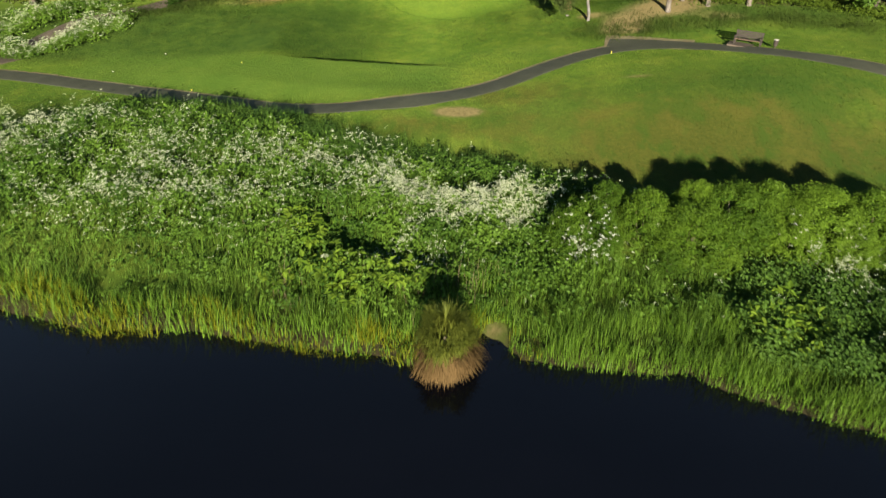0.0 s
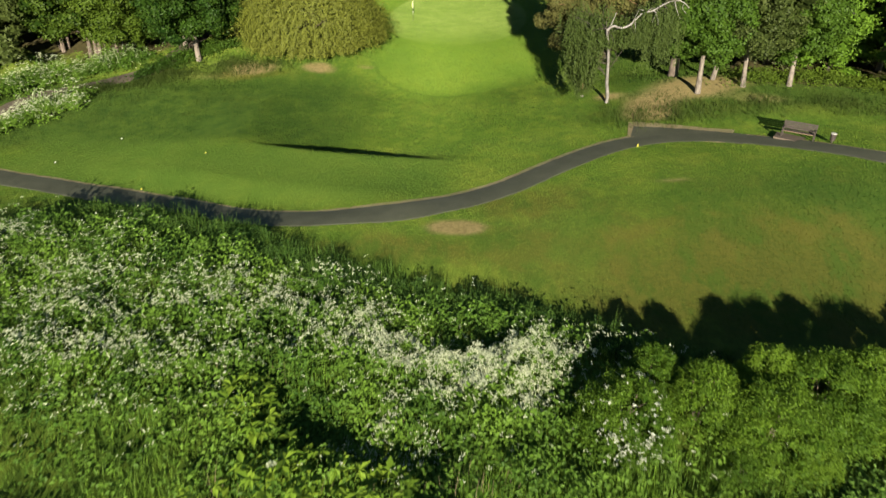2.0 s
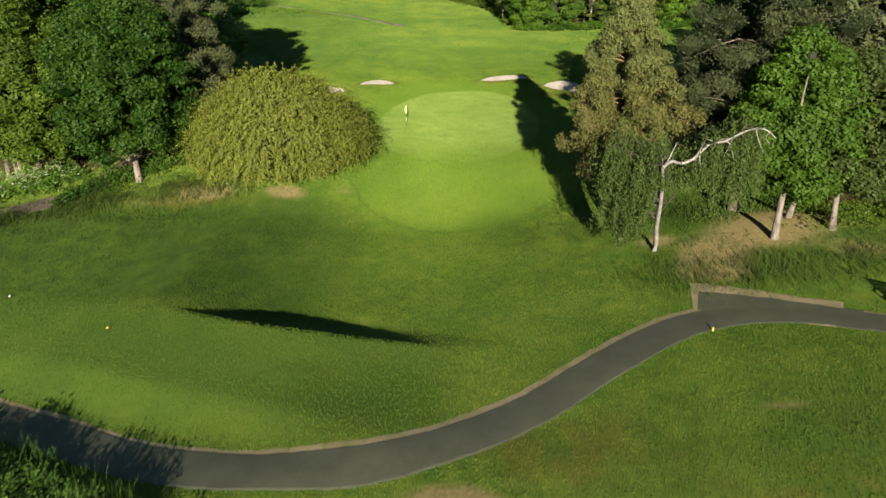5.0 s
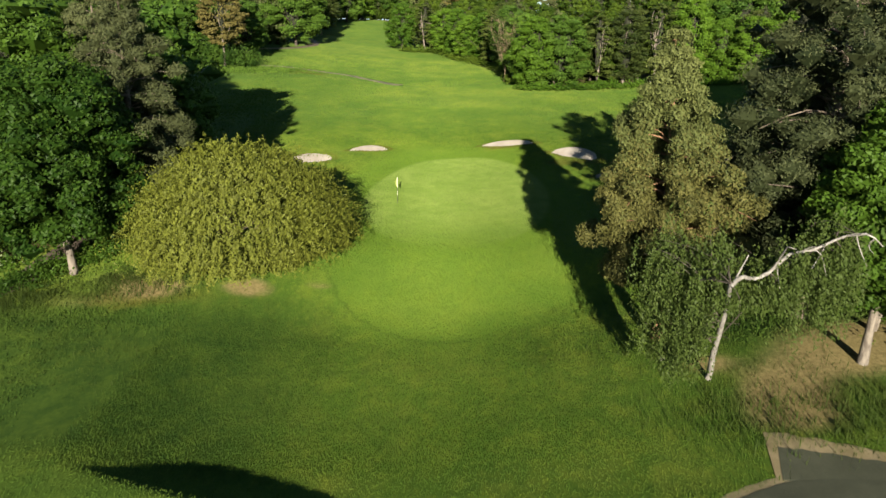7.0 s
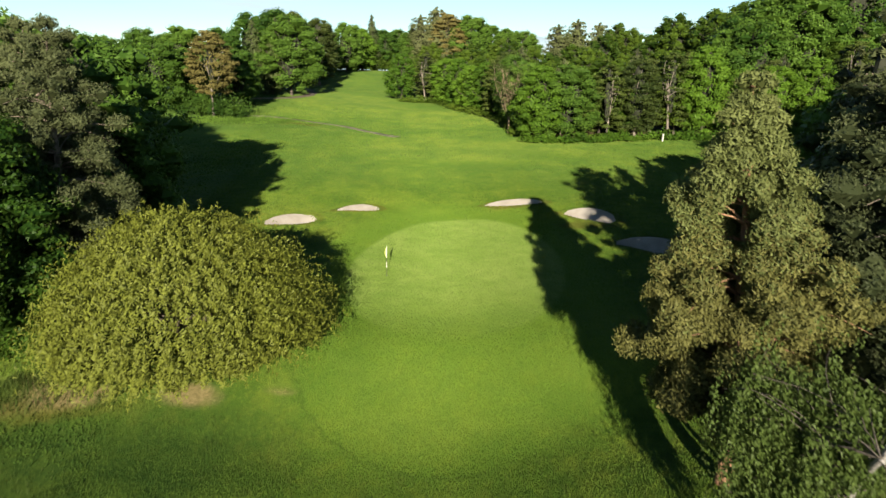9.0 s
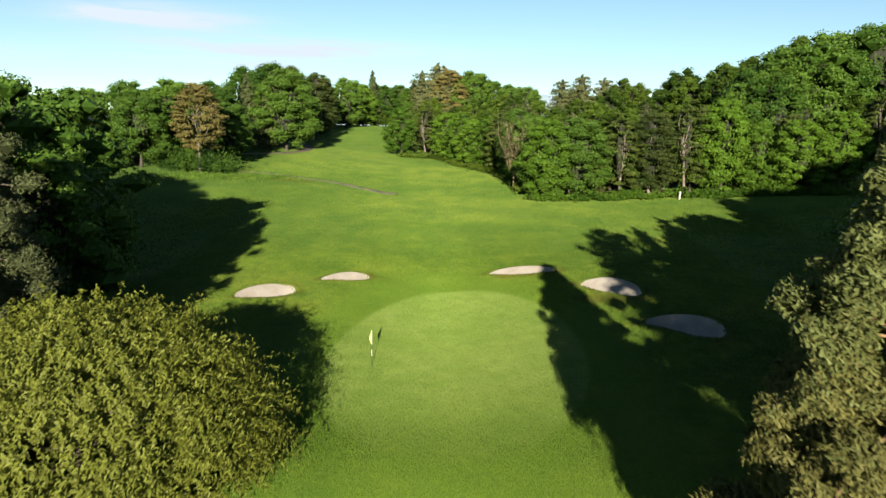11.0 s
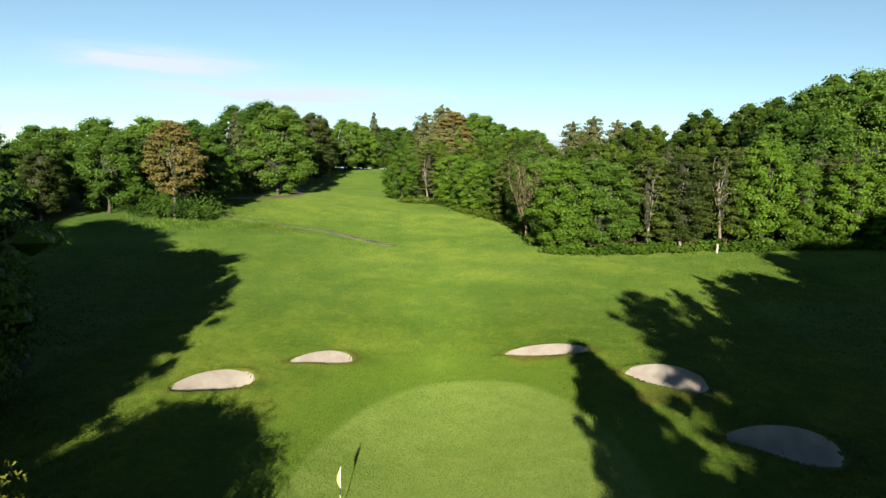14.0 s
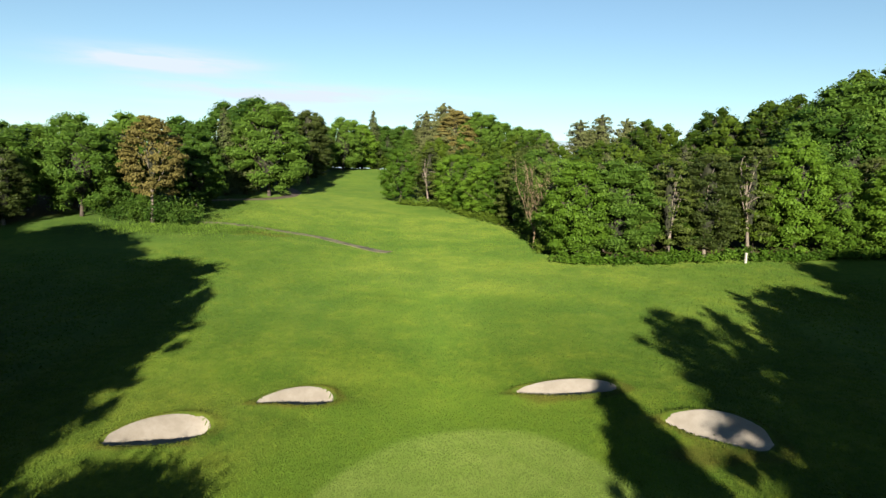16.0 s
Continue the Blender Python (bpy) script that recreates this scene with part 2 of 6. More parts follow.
def water_material():
    n = Nodes("pond_water")
    at = n.place((0.8, 1.4, 1))
    ripple = n.math("ADD", n.noise(1.2, 3.0, 0.5, at), n.math("MULTIPLY", n.noise(7.0, 2.0, 0.5, at), 0.15))
    silt = n.mix(n.step(n.noise(0.08, 3.0, 0.5, at), 0.35, 0.7), (0.0020, 0.0020, 0.0030), (0.0030, 0.0030, 0.0045))
    return n.finish(silt, 0.04, n.bump(ripple, 0.05, 0.05), spec=0.25)


def plain_material(name, dark, light, rough=0.6, scale=14.0, metal=0.0, strength=0.2):
    n = Nodes(name)
    level = n.noise(scale, 5.0, 0.65, n.place())
    return n.finish(n.mix(n.step(level, 0.35, 0.65), dark, light), rough, n.bump(level, strength, 0.01), metal)


M_GRASS = grass_material("mown_grass", 0.80)
M_TURF = grass_material("turf_blades", 1.08)
M_PATH = asphalt_material("old_asphalt", (0.0490, 0.0526, 0.0317), (0.0648, 0.0684, 0.0425), (0.0864, 0.0850, 0.0562))
M_TRACK = asphalt_material("trodden_earth", (0.0702, 0.0540, 0.0405), (0.1026, 0.0810, 0.0594), (0.1296, 0.1026, 0.0756))
M_VERGE = asphalt_material("dry_verge", (0.1847, 0.1458, 0.0729), (0.2722, 0.2138, 0.1215), (0.0720, 0.0828, 0.0216))
M_FARPATH = asphalt_material("worn_far_path", (0.085, 0.080, 0.055), (0.200, 0.175, 0.105), (0.060, 0.060, 0.045))
M_SAND = sand_material()
M_WATER = water_material()
M_LEAF = leaf_material("broad_leaves", (0.0190, 0.0430, 0.0050), (0.1050, 0.1620, 0.0160))
M_LEAF_FRESH = leaf_material("fresh_leaves", (0.0130, 0.0380, 0.0048), (0.0640, 0.1220, 0.0125))
M_LEAF_DULL = leaf_material("dull_leaves", (0.0250, 0.0420, 0.0090), (0.0900, 0.1160, 0.0270))
M_LEAF_BRIGHT = leaf_material("bright_leaves", (0.0340, 0.0800, 0.0068), (0.1230, 0.2250, 0.0200))
M_LEAF_OLIVE = leaf_material("olive_leaves", (0.026, 0.046, 0.008), (0.105, 0.140, 0.026))
M_LEAF_FAR = leaf_material("wood_leaves", (0.0235, 0.0600, 0.0080), (0.1240, 0.2180, 0.0280))
M_YEW = leaf_material("olive_sprays", (0.0340, 0.0458, 0.0054), (0.1553, 0.1760, 0.0248), 0.15)
M_BIRCH_LEAF = leaf_material("birch_leaves", (0.0500, 0.0790, 0.0160), (0.1080, 0.1460, 0.0340))
M_NEEDLE = leaf_material("grey_green_needles", (0.0180, 0.0260, 0.0095), (0.1150, 0.1320, 0.0520), 0.1, 0.65)
M_NEEDLE_BROWN = leaf_material("bronze_needles", (0.0380, 0.0440, 0.0110), (0.1720, 0.1640, 0.0470), 0.1, 0.65)
M_NEEDLE_DULL = leaf_material("dull_bronze_needles", (0.060, 0.055, 0.014), (0.225, 0.190, 0.058), 0.1, 0.65)
M_NEEDLE_TOP = leaf_material("pale_green_needles", (0.034, 0.047, 0.012), (0.150, 0.172, 0.052), 0.1, 0.65)
M_SPRUCE = leaf_material("spruce_needles", (0.030, 0.048, 0.014), (0.110, 0.135, 0.045), 0.08, 0.65)
M_LARCH = leaf_material("pale_larch_needles", (0.055, 0.070, 0.022), (0.175, 0.190, 0.075), 0.1, 0.65)
M_REED = leaf_material("reed_blades", (0.0233, 0.0673, 0.0065), (0.1588, 0.2864, 0.0269), 0.25, 0.5)
M_MEADOW = leaf_material("meadow_blades", (0.0300, 0.0700, 0.0085), (0.1600, 0.2700, 0.0340), 0.25, 0.6)
M_GRASS_BLADE = leaf_material("rough_grass_blades", (0.0231, 0.0446, 0.0061), (0.0598, 0.0864, 0.0143), 0.25, 0.7)
M_HERB = leaf_material("herb_leaves", (0.0240, 0.0680, 0.0080), (0.1400, 0.2480, 0.0270), 0.22, 0.55)
M_FRINGE = leaf_material("fringe_blades", (0.0150, 0.0450, 0.0070), (0.0830, 0.1580, 0.0220), 0.2, 0.6)
M_HOGWEED = leaf_material("hogweed_leaves", (0.100, 0.190, 0.016), (0.240, 0.355, 0.036), 0.3, 0.5)
M_STRAW = leaf_material("dry_stalks", (0.0930, 0.0744, 0.0372), (0.2046, 0.1674, 0.0930), 0.1, 0.8)
M_YELLOW = leaf_material("yellow_sedge", (0.1120, 0.1400, 0.0070), (0.2380, 0.2520, 0.0140), 0.25, 0.6)
M_SEDGE = leaf_material("tussock_blades", (0.045, 0.068, 0.009), (0.165, 0.185, 0.026), 0.2, 0.6)
M_SKIRT = leaf_material("dead_sedge", (0.070, 0.044, 0.016), (0.190, 0.120, 0.046), 0.1, 0.8)
M_UMBEL = leaf_material("white_umbels", (0.32, 0.38, 0.19), (0.58, 0.62, 0.42), 0.15, 0.7)
M_BLOSSOM = leaf_material("white_blossom", (0.30, 0.34, 0.22), (0.48, 0.50, 0.41), 0.15, 0.7)
M_HEDGE = leaf_material("hedge_leaves", (0.0308, 0.0752, 0.0059), (0.1516, 0.2541, 0.0196), 0.22, 0.55)
M_TWIG = bark_material("pale_twigs", (0.1040, 0.0748, 0.0423), (0.2145, 0.1625, 0.1008), 9.0)
M_BARK = bark_material("grey_brown_bark", (0.0553, 0.0423, 0.0312), (0.1495, 0.1202, 0.0910))
M_BARK_DIM = bark_material("dim_bark", (0.030, 0.025, 0.019), (0.075, 0.062, 0.048))
# dark filler for crowns, with their inner shade put into the colour
M_INNER_SHADE = bark_material("inner_shade", (0.010, 0.012, 0.006), (0.022, 0.024, 0.012))
M_BARK_PALE = bark_material("pale_bark", (0.080, 0.066, 0.052), (0.168, 0.145, 0.115))
M_BARK_PINE = bark_material("orange_pine_bark", (0.100, 0.052, 0.027), (0.220, 0.125, 0.068))
M_BARK_BIRCH = bark_material("white_birch_bark", (0.12, 0.11, 0.095), (0.25, 0.235, 0.21), 3.0)


# ---- the lie of the land ----
WATER = 1.2
RISE = [(20, 1.3), (27, 1.9), (31, 2.7), (36, 3.3), (41, 4.3), (47, 4.4), (55, 4.25), (62, 4.2), (69, 4.55), (75, 6.0), (80, 6.45), (87, 6.9),
        (95, 7.4), (103, 8.0), (110, 8.4), (118, 9.1), (126, 10.0), (145, 11.4), (155, 12.1), (190, 15.0), (226, 18.4), (262, 22.8), (290, 24.4), (400, 25.0)]
CROSS = [(30, 0.0), (38, 0.03), (44, 0.095), (55, 0.095), (63, 0.105), (75, 0.06), (87, 0.03), (105, 0.045), (126, 0.03), (400, 0.03)]
SHORE = [(-60, 33), (-34, 27.5), (-20, 24.4), (-15.5, 23.1), (-11, 23.1), (-6.3, 22.1), (-2.8, 21.6), (-1.2, 21.0), (0.4, 21.5), (1.5, 23.2), (2.4, 22.6), (3.2, 21.4),
         (4.8, 21.1), (8.8, 20.6), (9.9, 20.8), (10.6, 20.0), (12.9, 18.8), (15.9, 17.6), (30, 12.5), (60, 4)]
# centre, half length, half width, turn in degrees, depth
BUNKERS = [(-14.2, 101.0, 2.45, 1.4, 35, 1.35), (-8.65, 106.1, 2.05, 1.3, 21, 1.3), (6.1, 107.7, 2.75, 1.0, -2, 0.95), (12.55, 102.0, 2.4, 1.3, -38, 0.7), (16.0, 93.9, 2.45, 1.75, -14, 0.8)]


def curve(at, rows):
    """A smooth curve through rows of (place, value)."""
    xs, ys = np.array(rows, float).T
    slope = np.diff(ys) / np.diff(xs)
    m = np.r_[slope[0], (slope[:-1] + slope[1:]) / 2, slope[-1]]
    at = np.clip(at, xs[0], xs[-1])
    i = np.clip(np.searchsorted(xs, at) - 1, 0, len(xs) - 2)
    h = xs[i + 1] - xs[i]
    t = (at - xs[i]) / h
    return (2 * t**3 - 3 * t**2 + 1) * ys[i] + (t**3 - 2 * t**2 + t) * h * m[i] + (3 * t**2 - 2 * t**3) * ys[i + 1] + (t**3 - t**2) * h * m[i + 1]


def smooth(v, low, high):
    t = np.clip((v - low) / (high - low), 0, 1)
    return t * t * (3 - 2 * t)


def hump(x, y, cx, cy, rx, ry):
    return np.exp(-(((x - cx) / rx) ** 2) - ((y - cy) / ry) ** 2)


BEND, TAPER = 0.22, 0.40  # how far a bunker's ends curl towards the green, and how much wider it is at one end


def rim_shape(g, cx, cy):
    """The wavy outline of a bunker."""
    return 1 + 0.06 * np.sin(2 * g + cx) + 0.07 * np.sin(3 * g + cy)


def bunker_place(x, y, b):
    """Distance inwards from a bunker's rim (in radii, 1 at the rim) and how far towards the back, 0 to 1."""
    cx, cy, a, w, turn, deep = b
    c, s = math.cos(radians(turn)), math.sin(radians(turn))
    u, v = (c * (x - cx) + s * (y - cy)) / a, (c * (y - cy) - s * (x - cx)) / w
    v = (v + BEND * (u * u - 0.4)) / (1 + TAPER * np.clip(u, -1.2, 1.2))
    r = np.sqrt(u * u + v * v + 1e-9)
    return r / rim_shape(np.arctan2(v, u), cx, cy), (v + 1) / 2


def land(x, y):
    """The height of the ground."""
    x, y = np.asarray(x, float), np.asarray(y, float)
    left = 12 * np.tanh(x / 12) * smooth(y, 66, 56)
    z = curve(y, RISE) + curve(y, CROSS) * np.where(x > 0, 30 * np.tanh(x / 30), left)
    z = z + smooth(y, 120, 150) * 0.065 * np.maximum(0, -x - 10) * np.clip(1 - (y - 200) / 60, 0.2, 1)
    z = z + 0.14 * np.maximum(0, x - 38) * smooth(y, 100, 160) * (1 - 0.6 * smooth(x, 90, 200))
    # tee: level top with a bank that falls away behind its far edge
    edge = 51.3 - 0.285 * x
    step_up = smooth(x, -15.5, -8.0)
    tee = smooth(x, -26, -14) * smooth(x, 3.6, -1.6) * smooth(y - 45.75 + 0.35 * (x + 15.2), 1.0, 4.2)
    z = z + tee * (4.42 - z) * (smooth(y, edge + 0.5, edge - 0.1) * step_up + smooth(y, edge + 20, edge - 0.1) * (1 - step_up)) * 0.58
    fall = smooth(x, -15.5, -8.0) * smooth(x, 4.2, -1.6)
    z = z - 0.22 * fall * smooth(y, edge + 0.1, edge + 2.0) * smooth(y, edge + 13, edge + 4)
    # mounds and hollows
    z = z + 0.42 * hump(x, y, -3.4, 43, 4.6, 4.5)
    z = z + 0.8 * hump(x, y, -13, 73, 7, 5) + 0.4 * hump(x, y, -24, 71, 6, 5) - 0.25 * hump(x, y, -8, 66, 5, 4) - 0.5 * hump(x, y, -32, 73, 6, 4) - 0.4 * hump(x, y, -8.5, 69, 3, 2.5) + 0.5 * hump(x, y, -2, 75.5, 7, 4)
    z = z + 0.3 * hump(x, y, -11, 112, 6, 3) + 0.3 * hump(x, y, 8, 112, 6, 3) + 0.4 * hump(x, y, 13, 104, 4, 3.5) + 0.2 * hump(x, y, 9, 107.5, 3, 3) - 0.25 * hump(x, y, -8, 109, 5, 3)
    z = z + 0.6 * hump(x, y, 22, 63, 8, 6) + 0.6 * hump(x, y, 13, 63.5, 6, 4.5) - 0.3 * hump(x, y, 0, 106, 3, 5) + 0.35 * hump(x, y, -26, 152, 9, 6)
    z = z + 0.10 * np.sin(x * 0.31 + y * 0.11) * np.sin(y * 0.23 - x * 0.07) * smooth(y, 50, 60)
    for b in BUNKERS:
        r, far = bunker_place(x, y, b)
        z = z + (0.12 + 0.10 * smooth(far, 0.4, 0.0) + 0.16 * smooth(far, 0.35, 1.05) * np.exp(-((np.maximum(r - 1.05, 0) / 0.25) ** 2))) * np.exp(-((np.maximum(r - 1.05, 0) / 0.75) ** 2)) - b[5] * smooth(r, 1.06, 0.90) * (1 - smooth(far, 0.25, 1.0))
    # pond: the bank drops into the water, and rises again far behind
    line = np.interp(x, [p[0] for p in SHORE], [p[1] for p in SHORE])
    under = np.maximum(WATER - 0.15 - 0.35 * np.maximum(line - y, 0), -1.6) + smooth(y, -70, -110) * 5
    return under + (np.maximum(z, WATER + 0.2) - under) * smooth(y, line - 0.25, line + 0.35)


def ground_z(x, y):
    return float(land(np.array([x]), np.array([y]))[0])


def spaced(*runs):
    """Grid lines: runs of (start, end, step), and beyond them ever wider steps."""
    out = []
    for a, b, s in runs:
        out += list(np.arange(a, b, s))
    out.append(runs[-1][1])
    low, high = [], []
    v, s = runs[0][0], runs[0][2]
    while v > -2600:
        s *= 1.3
        v -= s
        low.append(v)
    v, s = runs[-1][1], runs[-1][2]
    while v < 3000:
        s *= 1.22
        v += s
        high.append(v)
    return np.array(low[::-1] + out + high)


def mesh_object(name, verts, faces, material, parent=None, soft=False, tint=None, label="", second=None):
    """A mesh from arrays: verts (n, 3), faces (m, k) with one k; second = (material, how many of the last faces wear it)."""
    verts, faces = np.asarray(verts, np.float32), np.asarray(faces, np.int32)
    me = bpy.data.meshes.new(name)
    m, k = faces.shape
    me.vertices.add(len(verts))
    me.vertices.foreach_set("co", verts.ravel())
    me.loops.add(m * k)
    me.loops.foreach_set("vertex_index", faces.ravel())
    me.polygons.add(m)
    me.polygons.foreach_set("loop_start", np.arange(0, m * k, k, dtype=np.int32))
    me.polygons.foreach_set("use_smooth", np.full(m, soft, dtype=bool))
    if tint is not None:
        me.attributes.new("tint", "FLOAT", "POINT").data.foreach_set("value", np.asarray(tint, np.float32))
    me.update(calc_edges=True)
    me.materials.append(material)
    if second is not None:
        me.materials.append(second[0])
        me.polygons.foreach_set("material_index", np.r_[np.zeros(m - second[1], np.int32), np.ones(second[1], np.int32)])
    ob = new(name, me)
    if parent is not None:
        ob.parent = parent
    if label:
        tagged(ob, label)
    return ob


def grid_faces(nx, ny):
    i = (np.arange(ny - 1)[:, None] * nx + np.arange(nx - 1)[None]).ravel()
    return np.stack([i, i + 1, i + nx + 1, i + nx], 1)


def spline(points, step=0.5):
    """Points along a smooth open curve through the given ones."""
    p = np.array(points, float)
    d = np.r_[0, np.cumsum(np.hypot(*np.diff(p[:, :2], axis=0).T))]
    at = np.linspace(0, d[-1], max(2, int(d[-1] / step)))
    return np.stack([curve(at, list(zip(d, p[:, n]))) for n in range(p.shape[1])], 1)


PATH_LINE = [(-60, 62), (-48, 56.5), (-40, 53.2), (-34, 51.9), (-27.3, 49.8), (-23.1, 48.5), (-19, 47.1), (-15.2, 45.75), (-11.8, 44.35), (-8.6, 43.4), (-5.5, 42.9), (-2.5, 42.98),
             (0.45, 44.2), (3.6, 46.15), (7.1, 49.05), (10.0, 51.35), (12.3, 52.5), (14.8, 53.0), (18.0, 52.3), (20.9, 50.85), (24.8, 47.9), (31, 42.5), (42, 33.5), (52, 29), (64, 27), (80, 27.5)]
TRACK_LINE = [(-39.5, 53.6), (-37.3, 56), (-36.8, 60), (-35.6, 63.2), (-33.2, 66.2), (-29.2, 69.2), (-26.0, 72.0), (-25, 78), (-24, 88)]
FAR_PATH = [(-36, 160.5), (-32.5, 161.3), (-26, 160.3), (-19.6, 157.6), (-14.1, 154.2), (-8.8, 151.5)]


def turf_fields(x, y):
    """How the grass is kept and worn at each place: signed outlines of green, apron and tee, and shares of the rest."""
    r_green = np.hypot((x - 0.9 - 0.04 * (y - 89)) / 7.7, (y - 89.4) / 13.4)
    r_apron = np.hypot((x - 0.6) / 11.0, (y - 87.5) / 21.2)
    wood = smooth(x, 21, 27) * smooth(y, 58, 66) * smooth(y, 96, 86) + smooth(x, -23, -29) * smooth(y, 70, 78) * smooth(y, 112, 100)
    wood = wood + smooth(x - 11.5 - np.maximum(0, y - 150) * -0.29, 0, 4) * smooth(y - 147 - np.clip(x - 20, 0, 15) * 0.25, 0, 4)
    wood = wood + smooth(x, -50, -56) * smooth(y, 120, 135)
    # rough: longer grass, strongest at left where it also paints the slope's shade
    rough = smooth(y, 54, 58) * smooth(y, 72, 67) * (0.08 + 0.92 * smooth(x, -4, -11)) + smooth(x, -30, -42) * smooth(y, 140, 148) + hump(x, y, -33, 155, 8, 5) + 0.8 * smooth(x, 9, 15) * smooth(y, 55, 60) * smooth(y, 80, 70) + 0.75 * hump(x, y, 20, 43, 9, 3.6) + 0.5 * hump(x, y, 13, 38.5, 7, 3) + 0.45 * hump(x, y, 3, 40.5, 4, 2)
    dry = 1.0 * hump(x, y, 16, 37.2, 16, 6.2) + 0.7 * hump(x, y, 18, 58, 6, 3.5) + 0.95 * hump(x, y, -18.5, 70, 4.5, 1.2) + 0.9 * hump(x, y, -25, 155.5, 5, 3) + 0.6 * hump(x, y, 4, 44, 7, 2)
    dry = dry + 0.8 * hump(x, y, -3, 39.6, 5, 1.2) + 1.0 * hump(x, y, 6.2, 106.7, 2.8, 0.9) + 1.1 * hump(x, y, 11.4, 99.8, 2.4, 1.3) + 0.5 * hump(x, y, -9, 105.4, 2, 0.6) + 0.5 * hump(x, y, -5, 49.5, 2.5, 1.2)
    bare = 1.5 * hump(x, y, 0.6, 41.3, 1.7, 0.75) + 0.75 * hump(x, y, 12.9, 45.5, 1.6, 0.5) + 1.2 * hump(x, y, -11.6, 70.9, 1.7, 0.8) + 1.2 * hump(x, y, -17.2, 71.0, 2.4, 0.9) + 0.7 * hump(x, y, -7.5, 71.6, 1.3, 0.4)
    bare = bare + 0.85 * hump(x, y, 2.1, 23.1, 0.8, 0.7) + 0.55 * hump(x, y, -21.5, 69.6, 4.5, 1.3) + 0.7 * hump(x, y, -7.0, 23.2, 1.0, 0.5) + 0.9 * hump(x, y, 14.5, 57.5, 2.6, 1.8) + 1.0 * hump(x, y, 21, 63.5, 5, 2.2) + 0.95 * hump(x, y, 18.0, 61.0, 3.6, 1.7) + 0.7 * hump(x, y, 23.5, 59.2, 2.6, 1.2) + 0.8 * hump(x, y, 14.8, 59.2, 1.8, 1.4) + 0.9 * hump(x, y, 12.2, 61.4, 1.3, 0.8) + 0.6 * hump(x, y, -20, 72, 2.5, 0.9)
    for b in BUNKERS:
        dry = dry + 0.75 * np.exp(-(((bunker_place(x, y, b)[0] - 1.2) / 0.28) ** 2))
    line = np.interp(x, [p[0] for p in SHORE], [p[1] for p in SHORE])
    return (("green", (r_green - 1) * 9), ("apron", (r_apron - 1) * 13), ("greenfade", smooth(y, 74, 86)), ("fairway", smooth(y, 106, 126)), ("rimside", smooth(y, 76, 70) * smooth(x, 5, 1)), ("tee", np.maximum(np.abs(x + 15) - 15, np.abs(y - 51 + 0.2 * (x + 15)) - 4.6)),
                        ("rough", np.clip(rough, 0, 1)), ("dry", np.clip(dry, 0, 1)), ("bare", np.clip(bare, 0, 1.5)), ("wood", np.clip(wood, 0, 1)), ("mud", smooth(y, line + 2.5, line + 0.4) * (1 - hump(x, y, 2.1, 23.3, 0.9, 0.8))))


def wear(me, fields):
    for name, value in fields:
        me.attributes.new(name, "FLOAT", "POINT").data.foreach_set("value", value.astype(np.float32))


def build_ground():
    xs = spaced((-46, -20, 0.6), (-20, 20, 0.27), (20, 46, 0.6))
    ys = spaced((14, 46, 0.45), (46, 58, 0.32), (58, 92, 0.5), (92, 98, 0.25), (98, 110.5, 0.18), (110.5, 170, 0.8), (170, 300, 2.2))
    gx, gy = np.meshgrid(xs, ys)
    x, y = gx.ravel(), gy.ravel()
    z = land(x, y)
    for b in BUNKERS:
        z = z - 0.22 * smooth(bunker_place(x, y, b)[0], 1.03, 0.88)
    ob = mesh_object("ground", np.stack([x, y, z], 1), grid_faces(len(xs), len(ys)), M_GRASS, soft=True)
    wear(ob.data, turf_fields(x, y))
    return tagged(ob, "mown golf course grass with dry patches and bare soil", "ground", kind="structure")


def ribbon(name, line, width, material, lift, label, category, wobble=0.06, taper=0.0):
    """A path laid on the ground, with uneven edges that turn down into the grass."""
    p = spline(line, 0.4)
    way = np.gradient(p, axis=0)
    side = np.stack([-way[:, 1], way[:, 0]], 1) / np.hypot(way[:, 0], way[:, 1])[:, None]
    k = np.arange(len(p))
    half = np.full(len(p), width / 2)
    if taper:
        half = half * (1 - taper * k / len(p))
    left = half + wobble * (np.sin(k * 0.43) + np.sin(k * 0.171 + 1) + 0.8 * np.random.default_rng(len(p)).normal(0, 0.6, len(p)))
    right = half + wobble * (np.sin(k * 0.37 + 2) + np.sin(k * 0.13) + 0.8 * np.random.default_rng(len(p) + 1).normal(0, 0.6, len(p)))
    rows = []
    for f in (-1.16, -1.0, -0.6, -0.2, 0.2, 0.6, 1.0, 1.16):
        q = p + side * (np.where(f < 0, right, left) * f)[:, None]
        drop = -0.02 if abs(f) > 1.01 else lift + 0.015 * (1 - f * f)
        rows.append(np.c_[q, land(q[:, 0], q[:, 1]) + drop])
    verts = np.stack(rows, 1).reshape(-1, 3)
    ob = mesh_object(name, verts, grid_faces(len(rows), len(p)), material)
    return tagged(ob, label, category, kind="structure")


build_ground()
ribbon("verge", [(x - 0.16, y + 0.20) for x, y in PATH_LINE], 1.9, M_VERGE, 0.006, "dry trodden edge along the asphalt path", "verge", 0.045)
ribbon("path", [(x, y - 0.06) for x, y in PATH_LINE], 1.8, M_PATH, 0.028, "narrow winding grey asphalt path across the course", "path", 0.03)
ribbon("verge", [(18.6, 52.4), (16.3, 53.6), (14.4, 54.5), (12.5, 55.0)], 2.5, M_VERGE, 0.016, "dry trodden edge round the path's blunt spur", "verge", 0.10)
ribbon("path", [(19.2, 51.75), (16.5, 53.1), (14.6, 53.95), (12.7, 54.6)], 2.0, M_PATH, 0.026, "blunt asphalt spur ending at the grass bank", "path", 0.03)
